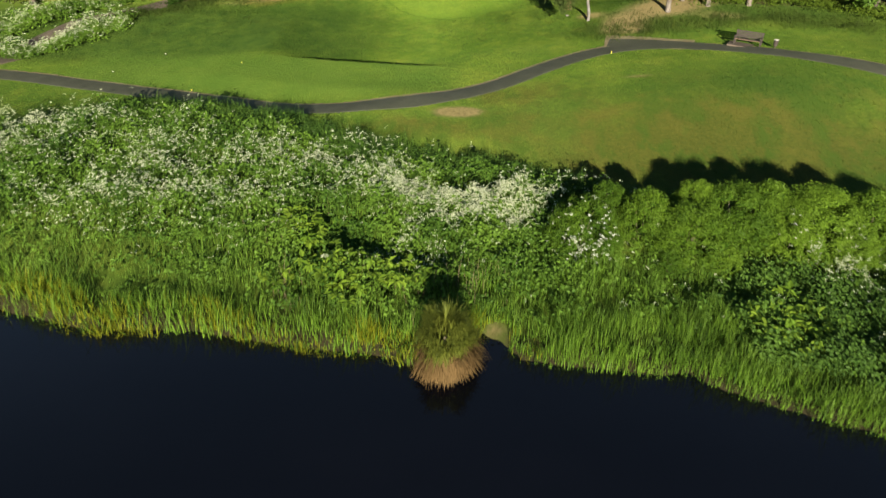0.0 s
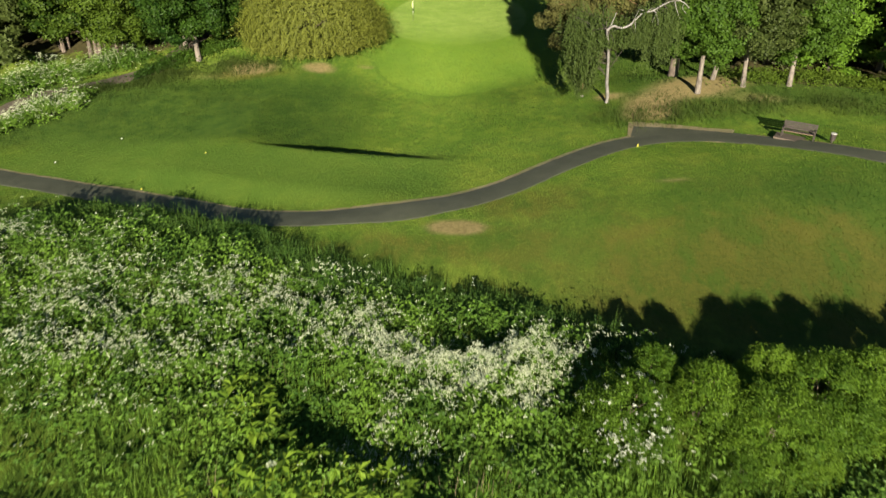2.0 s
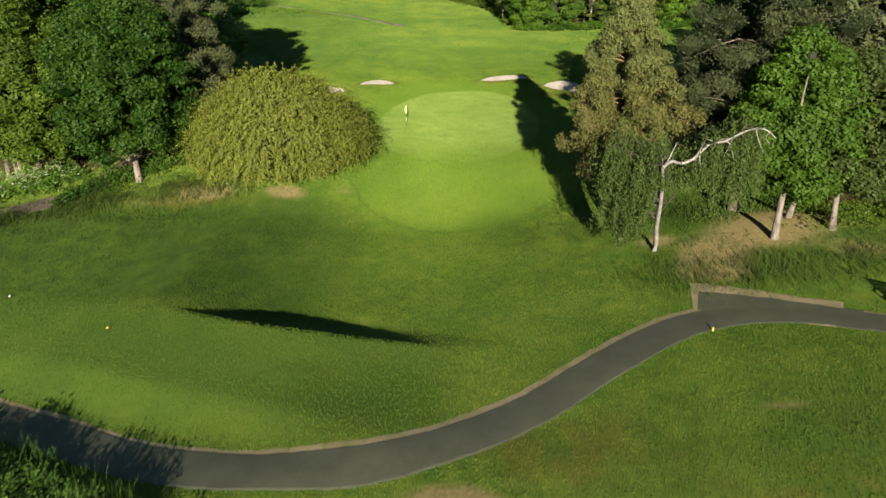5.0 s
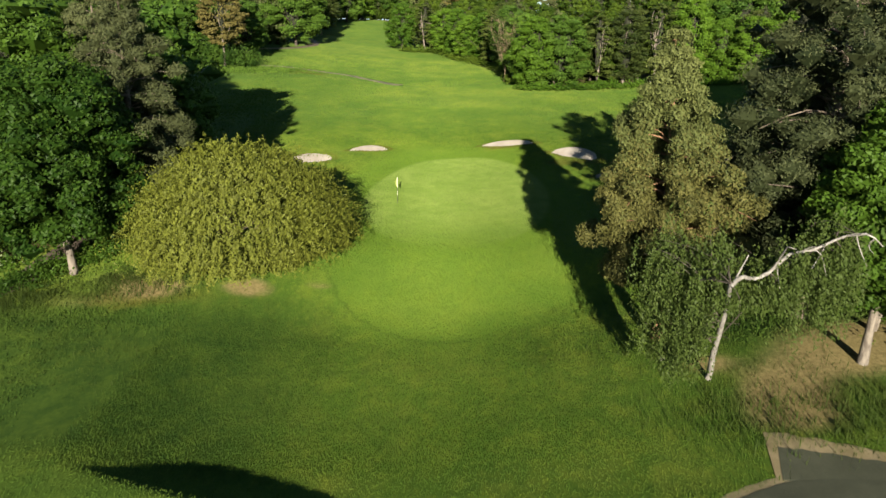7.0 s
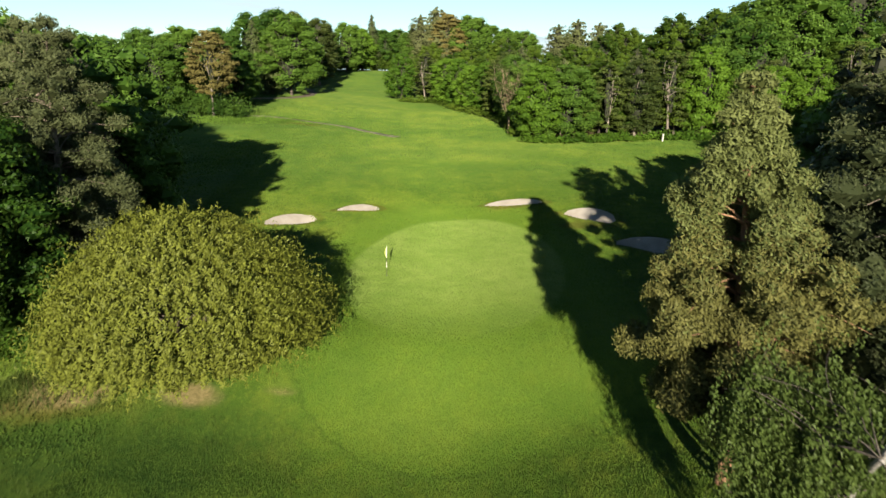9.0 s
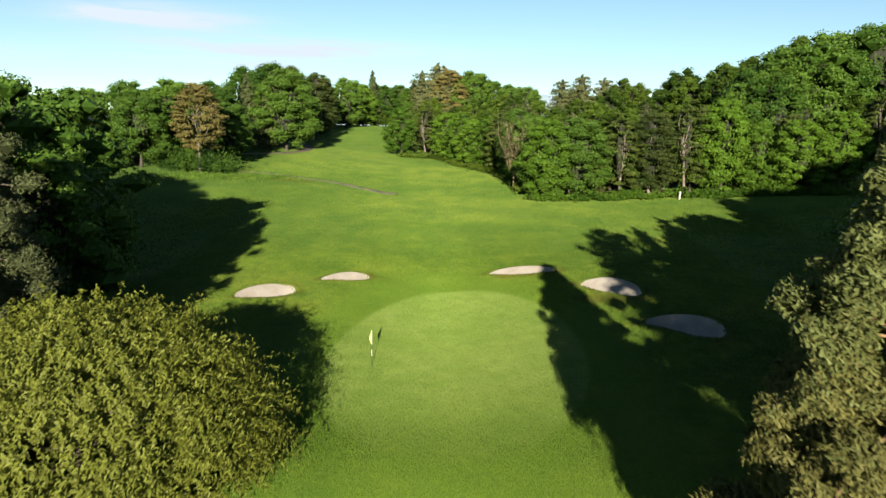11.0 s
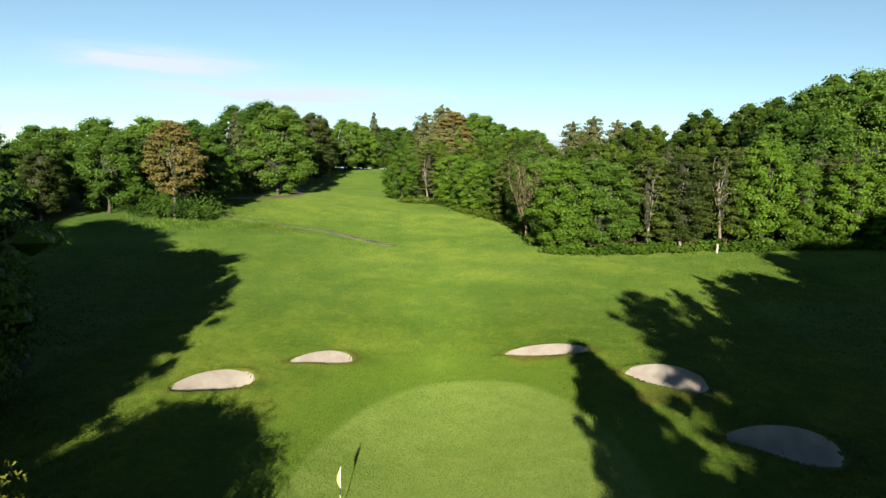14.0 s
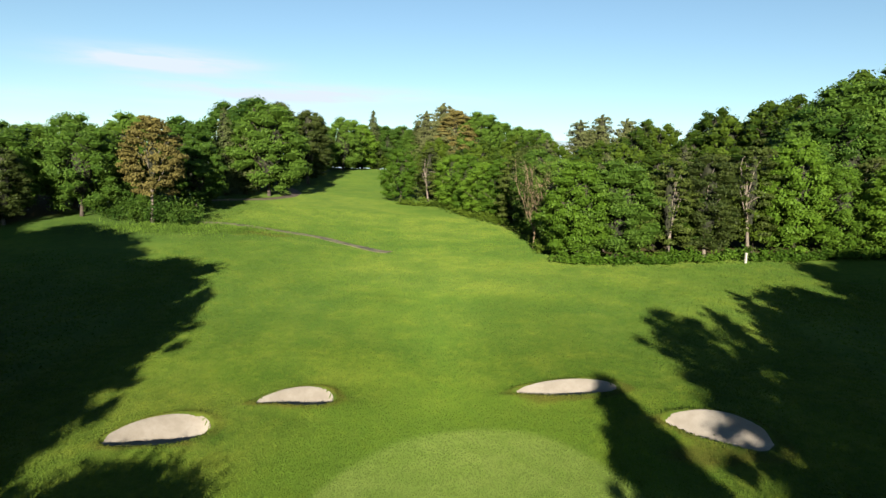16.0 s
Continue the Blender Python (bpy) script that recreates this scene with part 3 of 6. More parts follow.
ribbon("track", TRACK_LINE, 1.9, M_TRACK, 0.04, "trodden brown earth track leading into the wood", "track", 0.10)
ribbon("far_path", FAR_PATH, 1.5, M_FARPATH, 0.05, "thin worn grey path across the far fairway", "path", 0.12)
ribbon("far_track", [(-44, 182), (-38, 189), (-33.5, 197), (-34, 206), (-38, 216)], 1.6, M_TRACK, 0.06, "pale earth track along the far wood", "track", 0.10)

wx, wy = np.meshgrid(np.linspace(-260, 260, 40), np.linspace(-240, 60, 24))
tagged(mesh_object("water", np.stack([wx.ravel(), wy.ravel(), np.full(wx.size, WATER)], 1), grid_faces(40, 24), M_WATER, soft=True),
       "still, nearly black pond water below the bank", "water", kind="structure")


def build_bunker(b, label):
    """Raked sand that lies in its hollow, steep under the near lip and swept up at the back."""
    cx, cy, a, w, turn, deep = b
    rings, spokes = 16, 56
    verts, faces = [], []
    c, s = math.cos(radians(turn)), math.sin(radians(turn))
    for i in range(rings + 1):
        for j in range(spokes):
            g = 2 * math.pi * j / spokes
            rim = float(rim_shape(g, cx, cy))
            r = rim * min(1.0, 0.02 + i / rings) * (1.0 if i < rings else 1.04)
            u, v = a * r * math.cos(g), w * (r * math.sin(g) * (1 + TAPER * r * math.cos(g)) - BEND * ((r * math.cos(g)) ** 2 - 0.4))
            x, y = cx + c * u - s * v, cy + s * u + c * v
            verts.append((x, y, ground_z(x, y) + (0.045 if i < rings else -0.05)))
    for i in range(rings):
        for j in range(spokes):
            k = (j + 1) % spokes
            faces.append((i * spokes + j, i * spokes + k, (i + 1) * spokes + k, (i + 1) * spokes + j))
    return tagged(mesh_object("bunker_sand", verts, faces, M_SAND, soft=True), label, "bunker", "greenside bunkers")


for b, label in zip(BUNKERS, ("pale raked sand in a grass-lipped bunker", "pale raked sand in a curved grass-lipped bunker", "long shallow pale sand bunker behind the green",
                              "pale sand bunker half in tree shade", "sand bunker wholly in the wood's shade")):
    build_bunker(b, label)


# ---- plants: leaves, limbs and the kinds of tree ----
def unit(v):
    return v / np.maximum(np.linalg.norm(v, axis=-1, keepdims=True), 1e-9)


def leaf_quads(rng, at, facing, long, wide, hang=0.0):
    """Folded four-cornered leaves at the given places, each turned about its facing."""
    n = len(at)
    along = unit(np.cross(facing, rng.normal(size=(n, 3))))
    if hang:
        along = unit(along * (1 - hang) + np.array([0, 0, -1.0]) * hang)
        facing = unit(facing - along * (facing * along).sum(1)[:, None])
    across = np.cross(facing, along)
    size = rng.uniform(0.65, 1.3, (n, 1))
    l, w = along * long * size * 0.5, across * wide * size * 0.5
    fold = facing * wide * size * 0.18
    verts = np.stack([at - l, at + w + fold, at + l, at - w + fold], 1).reshape(-1, 3)
    return verts, np.arange(4 * n).reshape(-1, 4)


def tube(points, radii, sides=7):
    """A tapered round limb along points."""
    p, radii = np.array(points, float), np.array(radii, float)
    way = unit(np.gradient(p, axis=0))
    ref = np.where(np.abs(way[:, 2:3]) > 0.9, np.array([[1.0, 0, 0]]), np.array([[0, 0, 1.0]]))
    u = unit(np.cross(way, ref))
    v = np.cross(way, u)
    g = np.linspace(0, 2 * np.pi, sides, endpoint=False)
    ring = u[:, None] * np.cos(g)[None, :, None] + v[:, None] * np.sin(g)[None, :, None]
    verts = (p[:, None] + ring * radii[:, None, None]).reshape(-1, 3)
    i = (np.arange(len(p) - 1)[:, None] * sides + np.arange(sides)[None]).ravel()
    j = (np.arange(len(p) - 1)[:, None] * sides + (np.arange(sides)[None] + 1) % sides).ravel()
    return verts, np.stack([i, j, j + sides, i + sides], 1)


def bundle(pieces):
    """Several (verts, faces) as one."""
    verts, faces, n = [], [], 0
    for v, f in pieces:
        verts.append(v)
        faces.append(f + n)
        n += len(v)
    return np.concatenate(verts), np.concatenate(faces)


def limb_line(rng, a, b, bend=0.15, n=5):
    a, b = np.array(a, float), np.array(b, float)
    t = np.linspace(0, 1, n)[:, None]
    sway = rng.normal(size=3) * np.linalg.norm(b - a) * bend
    return a + (b - a) * t + sway * np.sin(t * np.pi) + np.array([0, 0, 0.12]) * np.linalg.norm(b - a) * np.sin(t * np.pi)


def leaf_tris(rng, at, facing, long, wide, hang=0.0):
    """Small three-cornered leaves or tufts for crowns that stay farther off; a hang below 0 points them up."""
    n = len(at)
    along = unit(np.cross(facing, rng.normal(size=(n, 3))))
    if hang:
        along = unit(along * (1 - abs(hang)) + np.array([0, 0, -1.0 if hang > 0 else 1.0]) * abs(hang))
        facing = unit(facing - along * (facing * along).sum(1)[:, None])
    across = np.cross(facing, along)
    size = rng.uniform(0.65, 1.3, (n, 1))
    l, w = along * long * size, across * wide * size * 0.55
    verts = np.stack([at - l * 0.4 - w, at - l * 0.4 + w, at + l * 0.6], 1).reshape(-1, 3)
    return verts, np.arange(3 * n).reshape(-1, 3)


def clumps_to_leaves(rng, centres, radii, total, long, wide, flat=0.75, outward=0.7, hang=0.0, core=None, loose=0.75, small=False, shell=(0.55, 1.08)):
    share = radii**2 / (radii**2).sum()
    counts = np.maximum(6, (share * total).astype(int))
    who = np.repeat(np.arange(len(centres)), counts)
    core = np.array([0, 0, centres[:, 2].mean() * 0.8]) if core is None else core
    out = unit(centres - core)[who]
    way = unit(rng.normal(size=(len(who), 3)) + outward * out + np.array([0, 0, 0.35]))
    spread = rng.uniform(*shell, (len(who), 1))
    at = centres[who] + way * radii[who][:, None] * spread * np.array([1, 1, flat])
    facing = unit(way + loose * rng.normal(size=way.shape))
    verts, faces = (leaf_tris if small else leaf_quads)(rng, at, facing, long, wide, hang)
    tint = np.clip(rng.uniform(0, 1, len(centres))[who] * 0.6 + rng.uniform(0, 0.4, len(who)), 0, 1)
    return verts, faces, np.repeat(tint, faces.shape[1])


def halves(faces):
    return np.r_[faces[:, [0, 1, 2]], faces[:, [0, 2, 3]]]


OCTA = np.array([(1, 0, 0), (-1, 0, 0), (0, 1, 0), (0, -1, 0), (0, 0, 1), (0, 0, -1)], float)
OCTA_FACES = np.array([(0, 2, 4), (2, 1, 4), (1, 3, 4), (3, 0, 4), (2, 0, 5), (1, 2, 5), (3, 1, 5), (0, 3, 5)])


def inner_knots(rng, centres, radii, share=0.8, flat=0.7):
    """A dense filler knot inside each small clump; callers tint it dark to paint inner shade."""
    n = len(centres)
    bumpy = OCTA[None] * rng.uniform(0.8, 1.15, (n, 6, 1)) * (radii * share)[:, None, None] * np.array([1, 1, flat])
    return (centres[:, None] + bumpy).reshape(-1, 3), (np.arange(n)[:, None, None] * 6 + OCTA_FACES[None]).reshape(-1, 3)


def core_mass(rng, profile, z0, z1, rings=9, sides=12):
    """The closed filler heart of a crown, coloured dark as inner shade: an uneven turned body, profile giving its
    radius from foot to top.
    """
    g = np.linspace(0, 2 * np.pi, sides, endpoint=False)
    rows = []
    for t in np.linspace(0, 1, rings):
        r = profile(t) * rng.uniform(0.85, 1.12, sides)
        rows.append(np.stack([np.cos(g + t) * r, np.sin(g + t) * r, np.full(sides, z0 + (z1 - z0) * t) + rng.normal(0, 0.1, sides)], 1))
    i = (np.arange(rings - 1)[:, None] * sides + np.arange(sides)[None]).ravel()
    j = (np.arange(rings - 1)[:, None] * sides + (np.arange(sides)[None] + 1) % sides).ravel()
    return np.concatenate(rows), halves(np.stack([i, j, j + sides, i + sides], 1))


LUMP = np.array([(a, b, c) for a in (-1, 0, 1) for b in (-1, 0, 1) for c in (-1, 0, 1) if (a, b, c) != (0, 0, 0)], float)
LUMP_FACES = []
for axis in range(3):
    for side in (-1, 1):
        for p in (-1, 0):
            for q in (-1, 0):
                ring = []
                for dp, dq in ((0, 0), (1, 0), (1, 1), (0, 1)):
                    want = [0.0, 0.0, 0.0]
                    want[axis], want[(axis + 1) % 3], want[(axis + 2) % 3] = side, p + dp, q + dq
                    ring.append(int(np.argmin(np.abs(LUMP - np.array(want)).sum(1))))
                LUMP_FACES.append(ring if side > 0 else ring[::-1])
LUMP, LUMP_FACES = LUMP / np.linalg.norm(LUMP, axis=1)[:, None], np.array(LUMP_FACES)


def thing(name, label, category, group="", x=0.0, y=0.0, z=None):
    ob = new(name)
    ob.location = (x, y, ground_z(x, y) - 0.05 if z is None else z)
    return tagged(ob, label, category, group)


def broad_tree(rng, high, wide, leaves, leaf, bark, leafmat, low=0.22, lobes=110, name="broadleaf_tree", label="", group="", stems=1, flat=0.62, heart=0.36, knot=(0.17, 0.30), taper=0.22, between=0.24):
    """A broadleaf: stem, forking limbs and a domed crown of many leafy clumps in tiers."""
    tree = thing(name, label, "tree", group, z=0.0)
    mid, tall = high * (0.5 + low / 2), high * (0.5 - low / 2)
    k = np.arange(lobes) + 0.5
    zz = 1 - 1.86 * k / lobes
    g = k * 2.399963 + rng.normal(0, 0.35, lobes)
    flatway = np.sqrt(np.clip(1 - zz**2, 0, 1)) ** 0.8
    swell = 1 + 0.13 * np.sin(2 * g + rng.uniform(0, 6)) * np.sin(2.5 * zz + rng.uniform(0, 6)) + 0.10 * np.sin(5 * g + 4 * zz + rng.uniform(0, 6)) + rng.normal(0, 0.06, lobes)
    reach = rng.uniform(0.62, 0.84, lobes) * swell * (1 - taper * np.clip(zz, 0, 1) ** 2)
    centres = np.stack([np.cos(g) * flatway * wide * reach, np.sin(g) * flatway * wide * reach, mid + zz * tall * (0.86 + rng.normal(0, 0.05, lobes)) - 0.03 * high], 1)
    radii = wide * rng.uniform(*knot, lobes)
    verts, faces, tint = clumps_to_leaves(rng, centres, radii, int(leaves * (1 - between)), leaf, leaf * 0.62, flat=flat, core=np.array([0, 0, mid * 0.85]), loose=0.42, small=True)
    # leaves deeper in, between the clumps, tinted darker for the shade there
    within = int(leaves * between)
    way = unit(rng.normal(size=(within, 3)))
    deep = leaf_tris(rng, np.array([0, 0, mid - 0.03 * high]) + way * np.array([wide, wide, tall]) * rng.uniform(0.46, 0.66, (within, 1)), unit(way + 0.4 * rng.normal(size=way.shape)), leaf * 1.35, leaf * 0.95)
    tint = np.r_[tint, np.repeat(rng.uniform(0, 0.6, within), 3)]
    verts, faces = bundle([(verts, faces), deep])
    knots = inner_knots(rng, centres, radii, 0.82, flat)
    # body: a filler whose dark colour paints the shade deep in the crown
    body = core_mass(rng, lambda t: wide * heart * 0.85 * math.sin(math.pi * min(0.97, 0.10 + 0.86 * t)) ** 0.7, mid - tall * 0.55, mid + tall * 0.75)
    # low tint on the knots paints shade into the gaps between leaves
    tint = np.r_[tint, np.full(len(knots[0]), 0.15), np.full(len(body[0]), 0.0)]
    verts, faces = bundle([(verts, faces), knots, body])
    pieces = []
    for s in range(stems):
        lean = rng.normal(0, 0.04, 2) * high + (np.array([math.cos(2.4 * s), math.sin(2.4 * s)]) * 0.06 * high if stems > 1 else 0)
        foot = np.array([math.cos(2.4 * s), math.sin(2.4 * s)]) * (0.35 if stems > 1 else 0)
        top = np.array([lean[0], lean[1], high * 0.78])
        r0 = 0.016 * high / (1 + 0.35 * (stems - 1))
        line = limb_line(rng, (foot[0], foot[1], -0.3), top, 0.02, 8)
        pieces.append(tube(line, np.linspace(r0, r0 * 0.25, 8) * np.r_[1.35, 1.05, np.ones(6)], 9))
        for k in rng.choice(np.where(centres[:, 2] > 0.45 * high)[0], 12, replace=False):
            start = line[rng.integers(2, 5)]
            pieces.append(tube(limb_line(rng, start, centres[k], 0.08), np.linspace(r0 * 0.45, 0.02, 5), 5))
    v, f = bundle(pieces)
    mesh_object("trunk", v, f, bark, tree, soft=True)
    mesh_object("crown", verts, faces, leafmat, tree, tint=tint, second=(M_INNER_SHADE, len(body[1])))
    return tree


def cone_tree(rng, high, wide, needles, tuft, bark, leafmat, low=0.08, whorls=18, power=0.85, droop=0.22, heart=0.28, name="conifer", label="", group=""):
    """A far conifer: close whorls of boughs, each a flat spray of needle tufts, round a dark filler heart."""
    tree = thing(name, label, "tree", group, z=0.0)
    boughs = []
    for w in range(whorls):
        t = (w + rng.uniform(-0.2, 0.2)) / (whorls - 1)
        t = min(max(t, 0.0), 1.0) ** 0.8
        reach = wide * ((1 - t) ** power * rng.uniform(0.86, 1.06) + 0.05) * min(1.0, 0.62 + 2.0 * t)
        many = max(5, int(11 - 6 * t))
        for k in range(many):
            a = 2 * math.pi * k / many + w * 0.77 + rng.normal(0, 0.15)
            boughs.append((a, reach * rng.uniform(0.72, 1.12), high * (low + (0.95 - low) * t) + rng.normal(0, 0.12)))
    boughs = np.array(boughs)
    share = boughs[:, 1] + 0.25
    who = np.repeat(np.arange(len(boughs)), np.maximum(16, (share / share.sum() * needles).astype(int)))
    n = len(who)
    a, far, z = boughs[who].T
    s = rng.uniform(0.15, 1, n) ** 0.7
    across = rng.normal(0, 0.2, n) * far * (1.1 - 0.6 * s)
    at = np.stack([np.cos(a) * far * s - np.sin(a) * across, np.sin(a) * far * s + np.cos(a) * across, z - droop * far * s * s + rng.normal(0, 0.06, n) * (0.6 + far)], 1)
    facing = unit(np.stack([np.cos(a) * 0.8, np.sin(a) * 0.8, np.full(n, 0.8)], 1) + rng.normal(0, 0.45, (n, 3)))
    leaves = leaf_tris(rng, at, facing, tuft, tuft * 0.6, -0.2)
    tint = np.repeat(np.clip(rng.uniform(0, 0.6, len(boughs))[who] + rng.uniform(0, 0.4, n), 0, 1), 3)
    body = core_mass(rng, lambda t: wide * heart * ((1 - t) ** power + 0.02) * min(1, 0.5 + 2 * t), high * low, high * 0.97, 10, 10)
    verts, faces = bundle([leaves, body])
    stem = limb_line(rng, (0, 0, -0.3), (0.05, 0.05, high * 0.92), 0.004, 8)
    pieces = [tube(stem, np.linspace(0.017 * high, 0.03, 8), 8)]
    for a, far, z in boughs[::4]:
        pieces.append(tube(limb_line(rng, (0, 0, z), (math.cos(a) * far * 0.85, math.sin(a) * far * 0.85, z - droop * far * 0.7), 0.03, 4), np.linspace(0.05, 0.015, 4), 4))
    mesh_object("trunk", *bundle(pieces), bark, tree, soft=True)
    mesh_object("crown", verts, faces, leafmat, tree, tint=np.r_[tint, np.full(len(body[0]), 0.05)], second=(M_INNER_SHADE, len(body[1])))
    return tree


def pine_tree(rng, high, wide, needles, tuft, bark, leafmat, low=0.3, whorls=13, name="pine_tree", label="", group="", cone=0.75, width=0.34, topmat=None, split=0.6, lean=(0.0, 0.0), bulk=1.0):
    """A pine: straight stem, whorls of upswept boughs that carry tufted needle clumps."""
    tree = thing(name, label, "tree", group, z=0.0)
    pieces, centres, radii = [], [], []
    stem = limb_line(rng, (0, 0, -0.3), (lean[0] + rng.normal(0, 0.01) * high, lean[1] + rng.normal(0, 0.01) * high, high * 0.97), 0.01, 12)
    r0 = 0.018 * high
    pieces.append(tube(stem, np.linspace(r0, 0.03, 12) * np.r_[1.3, 1.05, np.ones(10)], 9))
    for w in range(whorls):
        t = w / (whorls - 1)
        z = high * (low + (0.97 - low) * t)
        base = stem[min(11, int(z / high * 11))].copy()
        base[2] = z
        reach = wide * ((1 - t) ** cone * (0.85 + 0.15 * math.sin(w * 2.1)) + 0.08) * min(1.0, 0.6 + 2.2 * t)
        for k in range(max(5, int(10 - 5 * t))):
            a = 2 * math.pi * (k / max(5, int(10 - 5 * t))) + w * 0.9 + rng.normal(0, 0.2)
            far = reach * rng.uniform(0.66, 1.03)
            tip = base + np.array([math.cos(a) * far, math.sin(a) * far, far * rng.uniform(-0.12, 0.22)])
            line = limb_line(rng, base, tip, 0.06)
            pieces.append(tube(line, np.linspace(max(0.02, r0 * 0.3 * (1 - 0.6 * t)), 0.012, 5), 5))
            for s in (0.45, 0.7, 0.9, 1.0):
                if far * s < 0.35 and s < 1:
                    continue
                c = base + (tip - base) * s + rng.normal(0, 0.08, 3) * far + np.array([0, 0, 0.12])
                centres.append(c)
                radii.append(max(0.26, bulk * wide * rng.uniform(0.08, 0.16) * (1 - 0.45 * t)))
    centres, radii = np.array(centres), np.array(radii)
    verts, faces, tint = clumps_to_leaves(rng, centres, radii, needles, tuft, tuft * width, flat=0.8, outward=0.5, hang=-0.45, loose=0.55, small=True, shell=(0.6, 1.18))
    v, f = bundle(pieces)
    mesh_object("trunk", v, f, bark, tree, soft=True)
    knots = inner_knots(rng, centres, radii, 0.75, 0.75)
    # needle knots tinted dark, standing in for shade inside the boughs
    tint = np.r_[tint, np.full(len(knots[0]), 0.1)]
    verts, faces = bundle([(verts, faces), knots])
    if topmat is None:
        mesh_object("crown", verts, faces, leafmat, tree, tint=tint)
        return tree
    quads, shade = verts[faces], tint[faces]
    upper = quads[:, 0, 2] + rng.normal(0, 0.07 * high, len(quads)) > split * high
    for pick, name_, mat, words in ((~upper, "crown", leafmat, "bronze-tinged lower boughs"), (upper, "crown_top", topmat, "grey-green top")):
        q = quads[pick].reshape(-1, 3)
        mesh_object(name_, q, np.arange(len(q)).reshape(-1, 3), mat, tree, tint=shade[pick].ravel(), label=words)
    return tree


def weeping_dome(rng, high, wide, sprays, label):
    """A broad old tree whose crown is a dome of hanging sprays, right down to the ground."""
    tree = thing("dome_tree", label, "tree", z=0.0)
    lobes = 270
    g = rng.uniform(0, 2 * math.pi, lobes)
    h = rng.uniform(0.04, 1, lobes)
    edge = np.sqrt(np.clip(1 - h**1.8, 0, 1)) * (0.90 + 0.1 * np.clip(h / 0.3, 0, 1)) * (1 + 0.07 * np.sin(3 * g + 1) + 0.05 * np.sin(7 * g))
    reach = rng.uniform(0.82, 1.05, lobes)
    centres = np.stack([np.cos(g) * wide * edge * reach * 0.9, np.sin(g) * wide * edge * reach * 0.9, 0.9 + (high - 1.9) * h * reach], 1)
    radii = rng.uniform(0.4, 1.1, lobes)
    verts, faces, tint = clumps_to_leaves(rng, centres, radii, sprays, 0.24, 0.06, flat=0.8, outward=1.0, hang=0.5, core=np.array([0, 0, 1.5]), small=True)
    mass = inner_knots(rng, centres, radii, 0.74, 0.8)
    # dark tint puts shade behind the hanging sprays
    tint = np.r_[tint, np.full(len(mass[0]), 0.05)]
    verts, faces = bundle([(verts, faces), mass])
    # sprays that stand proud of the dome, each a string of leaves arching over
    strings_at, strings_face = [], []
    for k in range(3000):
        a, q = rng.uniform(0, 2 * math.pi), rng.uniform(0.02, 1)
        e = math.sqrt(max(0, 1 - q**1.8)) * (0.9 + 0.1 * min(1, q / 0.3)) * (1 + 0.07 * math.sin(3 * a + 1))
        out = np.array([math.cos(a) * (0.3 + e), math.sin(a) * (0.3 + e), 0.7 * q])
        p = np.array([math.cos(a) * wide * e * 0.97, math.sin(a) * wide * e * 0.97, 0.8 + (high - 1.2) * q])
        side = rng.normal(0, 0.35, 3)
        length = rng.uniform(0.8, 2.0) * min(1.0, 0.35 + 2.2 * q)
        for s in np.linspace(0, 1, 22):
            strings_at.append(p + (out + side) * s * length * 0.75 + np.array([0, 0, 0.55 * s - 0.95 * s * s]) * length + rng.normal(0, 0.06, 3))
            strings_face.append(unit(out + rng.normal(0, 0.5, 3)))
    v2, f2 = leaf_tris(rng, np.array(strings_at), np.array(strings_face), 0.19, 0.06, 0.5)
    tint2 = np.repeat(np.repeat(rng.uniform(0.3, 1.0, 3000), 22), 3)
    pieces = []
    for s in range(3):
        a = s * 2.1
        pieces.append(tube(limb_line(rng, (0.25 * math.cos(a), 0.25 * math.sin(a), -0.3), (1.6 * math.cos(a), 1.6 * math.sin(a), high * 0.62), 0.05, 7), np.linspace(0.3, 0.09, 7), 8))
    for k in range(26):
        pieces.append(tube(limb_line(rng, (0, 0, rng.uniform(1.2, high * 0.55)), centres[k] * np.array([0.93, 0.93, 0.95]), 0.1), np.linspace(0.11, 0.02, 5), 5))
    v, f = bundle(pieces)
    mesh_object("trunk", v, f, M_BARK, tree, soft=True)
    va, fa = bundle([(verts, faces), (v2, f2)])
    mesh_object("crown", va, fa, M_YEW, tree, tint=np.r_[tint, tint2])
    return tree


